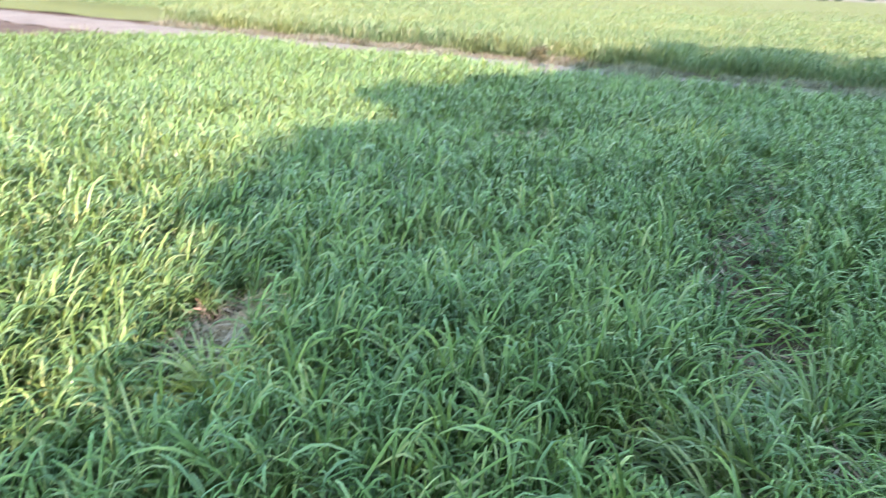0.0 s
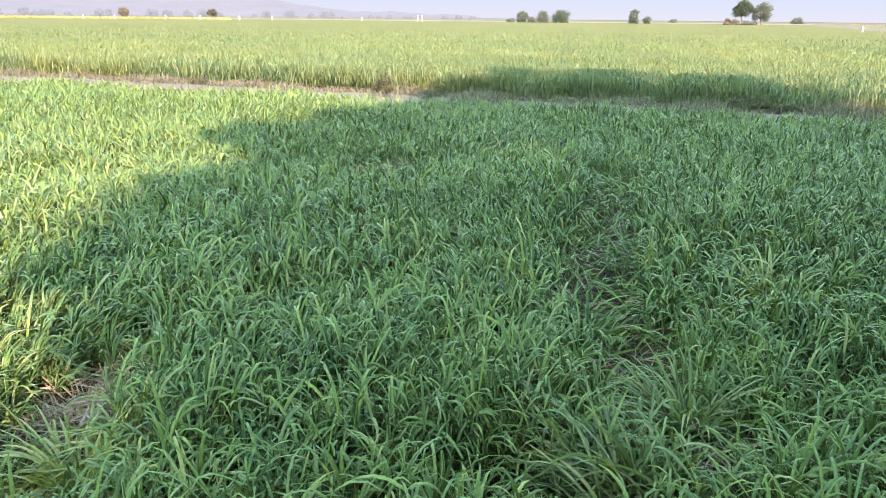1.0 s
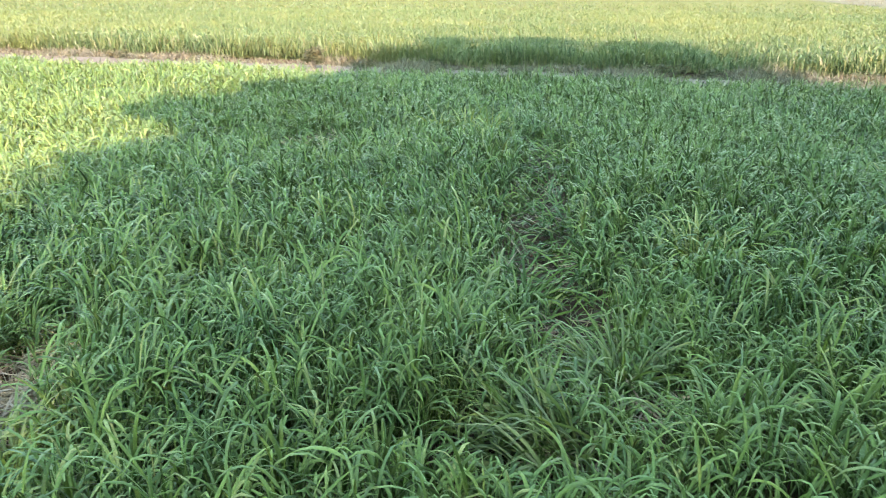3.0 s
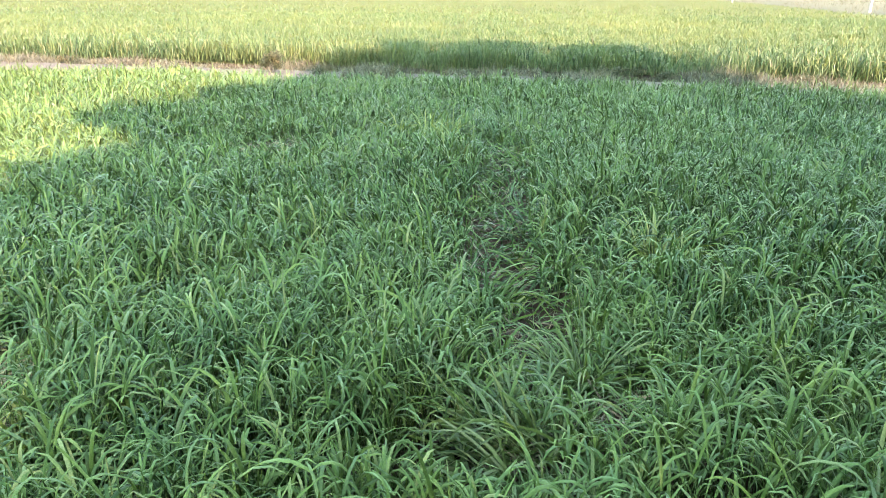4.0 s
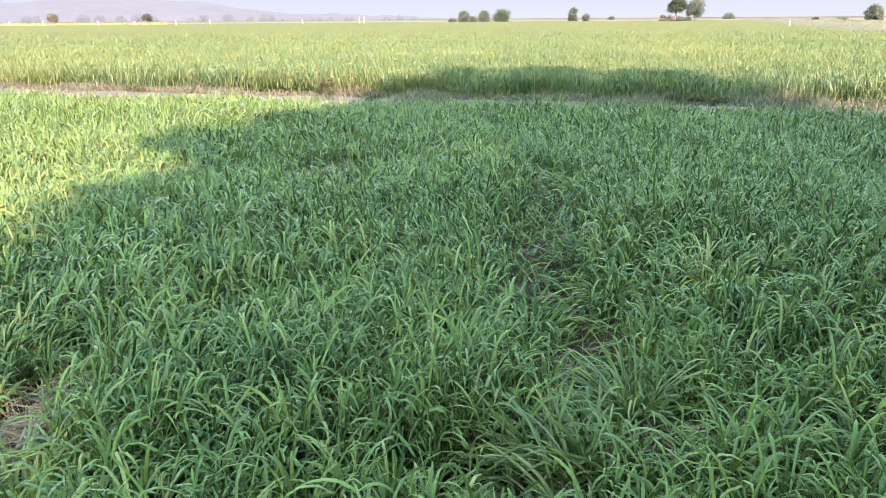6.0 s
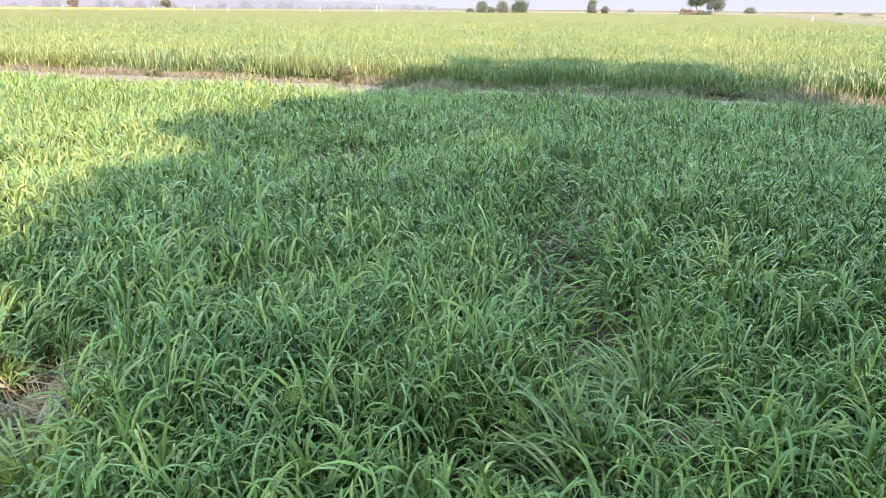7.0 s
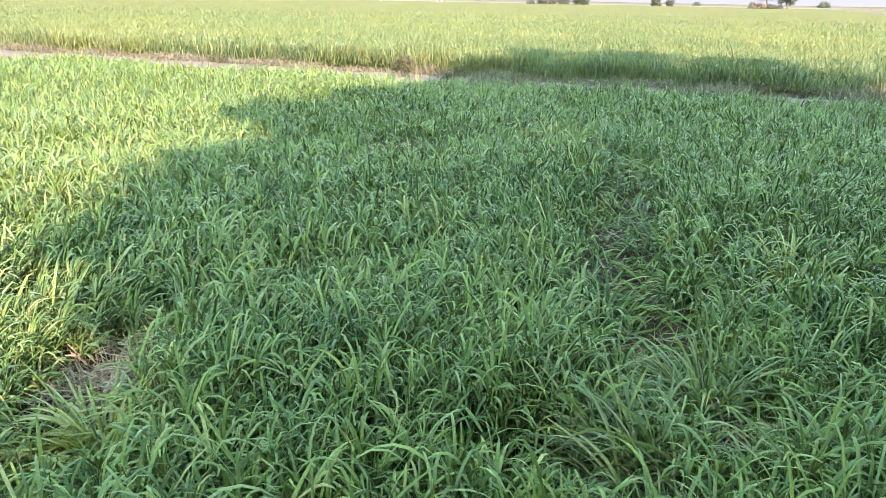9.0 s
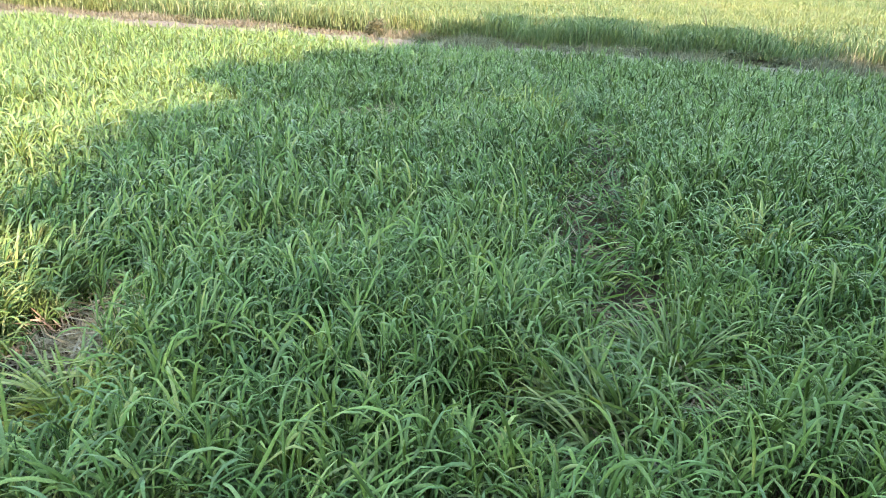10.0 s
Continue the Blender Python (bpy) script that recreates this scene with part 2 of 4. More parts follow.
def blades(rng, base, az, length, lean, bend, width, segs, across=2, power=1.8, twist=0.5, blunt=0.0):
    """Long bent leaves. base: (N, 3); the others: arrays of N. A high power keeps the foot straight and hooks the tip over. Returns corners and faces."""
    N = len(base)
    power = np.broadcast_to(np.asarray(power, float), (N,))[:, None]
    s = np.linspace(0, 1, segs + 1) ** 0.85
    mid = (s[:-1] + s[1:]) / 2
    th = lean[:, None] + bend[:, None] * mid[None] ** power
    step = length[:, None] * np.diff(s)[None]
    out = np.concatenate([np.zeros((N, 1)), np.cumsum(np.sin(th) * step, 1)], 1)
    up = np.concatenate([np.zeros((N, 1)), np.cumsum(np.cos(th) * step, 1)], 1)
    drift = rng.normal(0, 0.06, N)[:, None] * length[:, None] * s[None] ** 2
    ca, sa = np.cos(az), np.sin(az)
    cx = base[:, 0:1] + ca[:, None] * out - sa[:, None] * drift
    cy = base[:, 1:2] + sa[:, None] * out + ca[:, None] * drift
    cz = base[:, 2:3] + up
    ang = lean[:, None] + bend[:, None] * s[None] ** power
    tw = rng.normal(0, twist, N)[:, None] + rng.normal(0, twist, N)[:, None] * s[None]
    # lateral vector: level one turned about the leaf's own line
    nx, nz = np.cos(ang), -np.sin(ang)
    lx = -sa[:, None] * np.cos(tw) + ca[:, None] * nx * np.sin(tw)
    ly = ca[:, None] * np.cos(tw) + sa[:, None] * nx * np.sin(tw)
    lz = nz * np.sin(tw)
    shape = np.minimum(1.0, 0.6 + 1.5 * s) * (1 - (1 - blunt) * s ** 6)
    shape[-1] = max(0.06, blunt * 0.7)
    half = 0.5 * width[:, None] * shape[None]
    centre = np.stack([cx, cy, cz], -1)
    lat = np.stack([lx, ly, lz], -1) * half[..., None]
    if across == 2:
        rows = np.stack([centre - lat, centre + lat], 2)
    else:
        nrm = np.stack([ca[:, None] * nx * np.cos(tw) + sa[:, None] * np.sin(tw), sa[:, None] * nx * np.cos(tw) - ca[:, None] * np.sin(tw), nz * np.cos(tw)], -1)
        rows = np.stack([centre - lat, centre - nrm * half[..., None] * 0.35, centre + lat], 2)
    K = (segs + 1) * across
    verts = rows.reshape(-1, 3)
    a = np.arange(segs)[:, None] * across + np.arange(across - 1)[None]
    cell = np.stack([a, a + 1, a + across + 1, a + across], -1).reshape(-1, 4)
    quads = (np.arange(N)[:, None, None] * K + cell[None]).reshape(-1, 4)
    return verts, quads


def joined(chunks):
    verts, quads, k = [], [], 0
    for v, q in chunks:
        verts.append(v)
        quads.append(q + k)
        k += len(v)
    return np.concatenate(verts), np.concatenate(quads)


def waves(x, y, scale, seed):
    """A smooth random field in about -1 to 1, from a few sine waves."""
    r = np.random.default_rng(seed)
    total = 0
    for k in range(7):
        a, f, p = r.uniform(0, 2 * math.pi), scale * r.uniform(0.6, 1.9), r.uniform(0, 6.3)
        total = total + np.sin((x * math.cos(a) + y * math.sin(a)) * f + p)
    return total / 3.2


# ---- ground ----


def ground_height(x, y):
    n = NX * x + NY * y
    near = np.exp(-((np.hypot(x, y) / 30) ** 2))
    return near * (0.012 * waves(x, y, 2.5, 3) + 0.012 * waves(x, y, 7.0, 4)) - 0.02 * np.exp(-(((n - 13.9) / 0.35) ** 2)) * near


def build_ground():
    rings = np.concatenate([np.linspace(0, 20, 90), 20 * (4900 / 20) ** np.linspace(0.03, 1, 40)])
    spokes = 200
    ang = np.linspace(0, 2 * math.pi, spokes, endpoint=False)
    x, y = rings[:, None] * np.cos(ang), rings[:, None] * np.sin(ang)
    verts = np.stack([x, y, ground_height(x, y)], -1).reshape(-1, 3)
    i, j = np.meshgrid(np.arange(len(rings) - 1), np.arange(spokes), indexing="ij")
    k = (j + 1) % spokes
    quads = np.stack([i * spokes + j, (i + 1) * spokes + j, (i + 1) * spokes + k, i * spokes + k], -1).reshape(-1, 4)
    ob = from_arrays("ground", verts, quads, M_SOIL)
    tagged(ob, "brown crumbly field soil under the crops", "soil", kind="structure")


build_ground()


def sheet(name, u0, u1, n0, n1, nu, nn, mat, height, edge=0.0, seed=1):
    """A sheet laid along the path's axes, with a height for each place and ragged long edges."""
    uu, nn_ = np.meshgrid(np.linspace(u0, u1, nu), np.linspace(0, 1, nn), indexing="ij")
    lo = n0 + edge * waves(uu, 0 * uu, 1.7, seed)
    hi = n1 + edge * waves(uu, 0 * uu, 1.9, seed + 1)
    n = lo + (hi - lo) * nn_
    x, y = UX * uu + NX * n, UY * uu + NY * n
    verts = np.stack([x, y, height(x, y, nn_)], -1).reshape(-1, 3)
    i, j = np.meshgrid(np.arange(nu - 1), np.arange(nn - 1), indexing="ij")
    quads = np.stack([i * nn + j, (i + 1) * nn + j, (i + 1) * nn + j + 1, i * nn + j + 1], -1).reshape(-1, 4)
    return from_arrays(name, verts, quads, mat)


path = sheet("path", -60, 40, 11.0, 13.75, 400, 14, M_PATH,
             lambda x, y, f: ground_height(x, y) + 0.01 + 0.05 * np.sin(math.pi * f) ** 0.7 + 0.012 * waves(x, y, 4.0, 8), 0.12, 11)
tagged(path, "narrow trodden path of dry pinkish-tan earth", "path", kind="structure")

# ---- near crop: leafy green oats ----
# Thin or bare places in the stand: x, y, radius across, radius along, strength.
BARE = [(-1.38, 2.45, 0.19, 0.18, 1.0), (-1.25, 2.22, 0.2, 0.2, 1.0), (-1.34, 2.68, 0.13, 0.13, 0.95), (-1.33, 2.98, 0.12, 0.12, 0.9), (-1.1, 2.04, 0.17, 0.15, 0.75), (-1.2, 2.75, 0.1, 0.1, 0.6), (-0.5, 6.9, 0.36, 0.6, 1.0), (0.92, 3.5, 0.26, 0.7, 1.0), (1.1, 4.4, 0.26, 0.6, 1.0),
        (1.32, 5.2, 0.22, 0.7, 1.0), (1.6, 6.3, 0.24, 0.8, 0.95), (0.84, 2.85, 0.22, 0.45, 1.0), (1.04, 2.2, 0.22, 0.2, 1.0), (0.78, 2.3, 0.16, 0.2, 0.9), (0.62, 1.85, 0.2, 0.2, 0.95), (0.36, 1.92, 0.32, 0.2, 0.8), (-1.7, 1.7, 0.2, 0.2, 0.5), (-1.18, 1.9, 0.24, 0.22, 0.9), (1.79, 3.48, 0.14, 0.16, 0.8), (1.25, 6.95, 0.6, 0.35, 0.25)]


def stand(x, y):
    """How dense and tall the crop stands, 0 to 1."""
    d = np.ones_like(x)
    for bx, by, rx, ry, k in BARE:
        d *= 1 - k * np.exp(-((((x - bx) / rx) ** 2 + ((y - by) / ry) ** 2) ** 2))
    return d


def gaps(x, y):
    """The share of tufts that came up: uneven everywhere, with more and wider gaps towards the right of the lane."""
    right = np.clip((x - 0.2) / 1.2, 0, 1)
    return np.clip(0.95 - 0.12 * right + (0.25 + 0.2 * right) * waves(x, y, 10.0, 25), 0.25, 1)


def scatter(rng, x0, x1, y0, y1, density):
    cell = 1 / math.sqrt(density)
    gx, gy = np.meshgrid(np.arange(x0, x1, cell), np.arange(y0, y1, cell))
    return gx.ravel() + rng.uniform(-0.6, 0.6, gx.size) * cell, gy.ravel() + rng.uniform(-0.6, 0.6, gx.size) * cell


def crop_leaves(rng, x, y, tillers, per, size, width, segs, across=2, upright=0.0, tall=1.0, spread=0.05, sheaths=0):
    """Tufts at x, y: each has some stems, and each stem some strap leaves that rise from it and fold over near the tip, leaning with the lie of the stand.
    upright: 0 for a lodging, arching stand, 1 for a straight one."""
    N = len(x)
    h = (1 + 0.13 * waves(x, y, 1.3, 21) + 0.12 * waves(x, y, 4.2, 22) + rng.normal(0, 0.16, N)) * (0.3 + 0.7 * stand(x, y))
    lie = 1.2 + 1.5 * waves(x, y, 0.8, 23)
    pull = np.clip(0.35 + 0.5 * waves(x, y, 1.4, 24), 0, 1.1) * (1 - 0.6 * upright)
    tx, ty, th, tl, tp = (np.repeat(v, tillers) for v in (x, y, h, lie, pull))
    T = N * tillers
    out = rng.uniform(0, 2 * math.pi, T)
    rad = np.abs(rng.normal(0, spread, T))
    bx, by = tx + rad * np.cos(out), ty + rad * np.sin(out)
    bz = ground_height(bx, by) - 0.005
    tilt = np.abs(rng.normal(0.16, 0.16, T)) + 1.6 * np.minimum(rad, 0.13) + 0.14 * tp
    taz = np.arctan2(np.sin(out) + tp * np.sin(tl), np.cos(out) + tp * np.cos(tl))
    H = 0.185 * tall * th * rng.uniform(0.65, 1.2, T)
    way = np.stack([np.sin(tilt) * np.cos(taz), np.sin(tilt) * np.sin(taz), np.cos(tilt)], -1)
    foot = np.stack([bx, by, bz], -1)
    stems = blades(rng, foot, taz, H, tilt, np.zeros(T), np.full(T, 0.006), 1, 2, 1.0, 0.3, 0.9)
    # bare leaf sheaths and cut stalks between the leafy stems
    sx, sy = np.repeat(x, sheaths) + rng.normal(0, 0.06, N * sheaths), np.repeat(y, sheaths) + rng.normal(0, 0.06, N * sheaths)
    S = len(sx)
    low = blades(rng, np.stack([sx, sy, ground_height(sx, sy) - 0.005], -1), rng.uniform(0, 2 * math.pi, S), np.repeat(h, sheaths) * tall * rng.uniform(0.1, 0.23, S), np.abs(rng.normal(0.15, 0.15, S)), np.zeros(S),
                 rng.uniform(0.006, 0.011, S), 1, 2, 1.0, 0.8, 0.5)
    k = lambda v: np.repeat(v, per, axis=0)  # noqa: E731
    M = T * per
    f = rng.uniform(0.42, 1.0, M)
    base = k(foot) + k(way) * (k(H) * f)[:, None]
    plane = k(rng.uniform(0, 2 * math.pi, T)) + math.pi * (np.arange(M) % 2) + rng.normal(0, 0.5, M)
    pp, pl = k(tp), k(tl)
    az = np.arctan2(np.sin(plane) + pp * np.sin(pl), np.cos(plane) + pp * np.cos(pl))
    L = size * (0.5 + 0.5 * k(th)) * rng.uniform(0.55, 1.3, M)
    lean = 0.6 * k(tilt) + np.abs(rng.normal(0.36, 0.26, M)) * (1 - 0.4 * upright)
    # half of the leaves arch, a third stand as straps with a folded tip, the rest are straight
    kind = rng.uniform(0, 1, M) + 0.25 * upright
    arch, strap = kind < 0.55, (kind >= 0.55) & (kind < 0.93)
    bend = np.where(arch, rng.uniform(1.3, 2.6, M), np.where(strap, rng.uniform(1.6, 3.2, M), rng.uniform(0.1, 0.8, M)))
    power = np.where(arch, rng.uniform(1.2, 2.2, M), np.where(strap, rng.uniform(3.5, 7.0, M), 1.5))
    w = width * rng.uniform(0.6, 1.3, M)
    return joined([stems, low, blades(rng, base, az, L, lean, bend, w, segs, across, power, 0.3, 0.3)])


def in_view(x, y):
    a, r = np.degrees(np.arctan2(x, y + 0.3)), np.hypot(x, y)
    lim = np.where(r < 3.3, 55, np.where(r < 6.3, 49, 44.5))
    return (a > -lim - np.where(r > 6.3, 5, 0)) & (a < lim)


def build_oats():
    rng = np.random.default_rng(7)
    r_of = lambda x, y: np.hypot(x, y)  # noqa: E731
    chunks = []
    for r0, r1, density, tillers, per, size, width, segs, across, upright, tall, sheaths in ((0.95, 3.3, 90, 8, 4, 0.18, 0.0098, 5, 3, 0.0, 1.2, 22), (3.3, 6.3, 80, 7, 4, 0.18, 0.0102, 4, 2, 0.0, 1.2, 18),
                                                                                             (6.3, 9.2, 80, 6, 3, 0.165, 0.0114, 3, 2, 0.0, 1.0, 12), (9.2, 17.5, 68, 5, 3, 0.145, 0.0124, 2, 2, 0.3, 0.88, 6)):
        x, y = scatter(rng, -19, 14, -0.5, 17.5, density)
        r, n = r_of(x, y), NX * x + NY * y
        keep = (r >= r0) & (r < r1) & in_view(x, y) & (n < 11.6 + 0.45 * np.clip((UX * x + UY * y + 4.6) / 2.5, 0, 1) + 0.15 * waves(x, y, 2.0, 31)) & (rng.uniform(0, 1, len(x)) < stand(x, y) ** 1.3 * gaps(x, y))
        chunks.append(crop_leaves(rng, x[keep], y[keep], tillers, per, size, width, segs, across, upright, tall, 0.05, sheaths))
    # the same crop beside and behind the view, up to where the path and the tree's foot break it off
    x, y = scatter(rng, -11, 12, -3.2, 11.5, 36)
    n, r = NX * x + NY * y, r_of(x, y)
    far = rng.uniform(0, 1, len(x)) > np.clip((6.5 - r) / 2, 0.35, 1)
    x, y, n, r = x[~far], y[~far], n[~far], r[~far]
    keep = (~in_view(x, y) | (r < 0.95)) & (n < 11.1) & (r > 0.55) & (y > -2.4 + 0.5 * waves(x, y, 1.2, 33)) & (np.abs(x) < 10 + 0.6 * waves(x, y, 1.0, 34))
    chunks.append(crop_leaves(rng, x[keep], y[keep], 8, 3, 0.21, 0.018, 2, 2, 0.3, 1.0, 0.08))
    # leaves pressed flat in the thin lane and round the bare spots
    fx, fy = [], []
    for bx, by, rx, ry, k in BARE[6:]:
        m = int(2000 * rx * ry) + 20
        fx.append(rng.normal(bx, rx * 0.9, m))
        fy.append(rng.normal(by, ry * 0.9, m))
    fx, fy = np.concatenate(fx), np.concatenate(fy)
    m = len(fx)
    base = np.stack([fx, fy, ground_height(fx, fy) + rng.uniform(0.01, 0.06, m)], -1)
    chunks.append(blades(rng, base, rng.uniform(0, 6.3, m), rng.uniform(0.1, 0.24, m), rng.uniform(0.75, 1.25, m), rng.uniform(0.1, 0.7, m), rng.uniform(0.006, 0.013, m), 5, 2, 1.3, 0.6, 0.1))
    v, q = joined(chunks)
    ob = from_arrays("oat_crop", v, q, M_OAT)
    tagged(ob, "dense leafy green oat fodder crop with drooping blades", "crop", kind="stuff")


build_oats()

# ---- far crop: taller yellow-green wheat ----
FAR_N = 13.95


def edge_right(x, y):
    """Positive inside the wheat field's right-hand border."""
    return -((x - 31.6) * (119.8 - 37.7) - (y - 37.7) * (67.1 - 31.6)) / 89.4


# Wheel tracks running away through the wheat: two places on each.
TRACKS = [(3.68, 21.77, 8.83, 43.76), (6.09, 21.57, 10.53, 39.89), (8.96, 22.39, 13.28, 39.67)]


def build_wheat():
    rng = np.random.default_rng(8)
    chunks = []
    # the field's front face, from the foot up; then the upper leaves alone, thinning out with distance
    for r0, r1, n0, n1, density, foot, rise, size, width, segs, lean in ((11, 24, 0.0, 1.7, 820, 0.0, 0.36, 0.27, 0.016, 3, 0.12), (11, 24, 1.7, 99, 370, 0.28, 0.14, 0.18, 0.014, 2, 0.25),
                                                                         (24, 40, 1.7, 99, 110, 0.3, 0.13, 0.17, 0.016, 2, 0.3), (40, 70, 1.7, 99, 13, 0.36, 0.06, 0.17, 0.03, 2, 0.35), (60, 130, 1.7, 199, 2.5, 0.36, 0.08, 0.17, 0.07, 1, 0.4)):
        x, y = scatter(rng, -r1, r1, 3, r1, density)
        r, n = np.hypot(x, y), NX * x + NY * y
        a = np.degrees(np.arctan2(x, y))
        start = FAR_N + 0.1 * waves(x, y, 2.2, 41) + 0.3 * np.clip((-5 - UX * x - UY * y) / 2, 0, 1)
        keep = (r >= r0) & (r < r1) & (n > start + n0) & (n < start + n1) & (a > np.where(r < 23, -45, -41)) & (a < np.where(r < 23, 47, 44)) & (edge_right(x, y) > 0) & (rng.uniform(0, 1, len(x)) < np.clip((r1 - r) / (0.3 * r1), 0, 1) if r0 >= 40 else True)
        x, y = x[keep], y[keep]
        track = np.zeros(len(x))
        for ax, ay, bx, by in TRACKS:
            along = math.hypot(bx - ax, by - ay)
            off = ((x - ax) * (by - ay) - (y - ay) * (bx - ax)) / along
            track = np.maximum(track, np.exp(-((off / 0.4) ** 2)))
        stay = rng.uniform(0, 1, len(x)) > 0.5 * track
        x, y, track = x[stay], y[stay], track[stay]
        M = len(x)
        h = 1 - 0.22 * track + 0.1 * waves(x, y, 0.7, 42) + 0.06 * waves(x, y, 3.0, 43)
        base = np.stack([x, y, foot - 0.02 + rise * h * rng.uniform(0, 1, M) ** 0.7], -1)
        az = rng.uniform(0, 2 * math.pi, M)
        chunks.append(blades(rng, base, az, size * h * rng.uniform(0.7, 1.15, M), np.abs(rng.normal(lean, 0.14, M)), rng.uniform(0.2, 2.5, M),
                             width * rng.uniform(0.7, 1.2, M), segs, 2, 2.2, 0.6))
    v, q = joined(chunks)
    ob = from_arrays("wheat_crop", v, q, M_WHEAT)
    tagged(ob, "upright yellow-green young wheat in a wide sunlit field", "crop", kind="stuff")
    # the closed leaf canopy of the field, a little below the tips
    us = np.concatenate([np.linspace(-190, -30, 30), np.linspace(-28, 30, 60), np.linspace(34, 130, 20)])
    ns = np.concatenate([np.linspace(FAR_N + 0.5, 40, 40), np.linspace(43, 258, 44)])
    uu, nn = np.meshgrid(us, ns, indexing="ij")
    x, y = UX * uu + NX * nn, UY * uu + NY * nn
    z = 0.02 + 0.28 * np.clip((nn - FAR_N - 0.4) / 5, 0, 1) + 0.14 * np.clip((nn - 20) / 60, 0, 1) + 0.03 * waves(x, y, 0.9, 44)
    i, j = np.meshgrid(np.arange(len(us) - 1), np.arange(len(ns) - 1), indexing="ij")
    k = len(ns)
    quads = np.stack([i * k + j, (i + 1) * k + j, (i + 1) * k + j + 1, i * k + j + 1], -1).reshape(-1, 4)
    cx, cy = x.ravel()[quads].mean(1), y.ravel()[quads].mean(1)
    quads = quads[edge_right(cx, cy) > 0.5]
    can = from_arrays("wheat_canopy", np.stack([x, y, z], -1).reshape(-1, 3), quads, M_CANOPY)
    tagged(can, "closed canopy of the far wheat field", "crop", kind="stuff")


M_CANOPY, cn, cl, cb = material("wheat_canopy")
ct = noise_node(cn, cl, 16.0, 6.0, 0.75)
ct2 = noise_node(cn, cl, 0.13, 3.0, 0.6)
cr = ramp(cn, [(0.3, (0.05, 0.062, 0.02)), (0.55, (0.07, 0.084, 0.026)), (0.8, (0.09, 0.104, 0.034))])
cl.new(ct.outputs[0], cr.inputs[0])
cr2 = ramp(cn, [(0.35, (0, 0, 0)), (0.7, (0.6, 0.6, 0.6))])
cl.new(ct2.outputs[0], cr2.inputs[0])
cl.new(mix_rgb(cn, cl, cr2.outputs[0], cr.outputs[0], (0.092, 0.1, 0.03)), cb.inputs["Base Color"])
cb.inputs["Roughness"].default_value = 0.9
cb.inputs["Specular IOR Level"].default_value = 0.1
cbump = cn.new("ShaderNodeBump")
cbump.inputs["Strength"].default_value, cbump.inputs["Distance"].default_value = 0.8, 0.06
cl.new(ct.outputs[0], cbump.inputs["Height"])
cl.new(cbump.outputs[0], cb.inputs["Normal"])
build_wheat()

# ---- trees ----


def tube(bm, points, radii, sides=7):
    rings = []
    for k, (p, r) in enumerate(zip(points, radii)):
        way = (points[min(k + 1, len(points) - 1)] - points[max(k - 1, 0)]).normalized()
        side = way.cross(Vector((0.31, 0.95, 0.1))).normalized()
        other = way.cross(side)
        rings.append([bm.verts.new(p + (side * math.cos(a) + other * math.sin(a)) * r) for a in (2 * math.pi * i / sides for i in range(sides))])
    for a, b in zip(rings, rings[1:]):
        for i in range(sides):
            bm.faces.new((a[i], a[(i + 1) % sides], b[(i + 1) % sides], b[i]))
    bm.faces.new(rings[-1])


def leaf_cloud(rng, lobes, count, leaf, flat=0.8):
    """Small pointed leaves spread through round lobes (x, y, z, radius), thicker towards their skins."""
    lob = np.array(lobes, float)
    weight = lob[:, 3] ** 2
    which = rng.choice(len(lob), count, p=weight / weight.sum())
    d = rng.normal(0, 1, (count, 3))
    d /= np.linalg.norm(d, axis=1, keepdims=True)
    rad = lob[which, 3] * rng.uniform(0.15, 1.0, count) ** 0.5 * (1 + 0.25 * rng.normal(0, 0.5, count))
    c = lob[which, :3] + d * rad[:, None] * np.array([1, 1, flat])
    a = rng.normal(0, 1, (count, 3))
    a /= np.linalg.norm(a, axis=1, keepdims=True)
    b = np.cross(a, d)
    b /= np.linalg.norm(b, axis=1, keepdims=True) + 1e-9
    s = leaf * rng.uniform(0.6, 1.3, count)[:, None]
    verts = np.stack([c - a * s, c + b * s * 0.45, c + a * s, c - b * s * 0.45], 1).reshape(-1, 3)
    return verts, np.arange(count * 4).reshape(-1, 4)


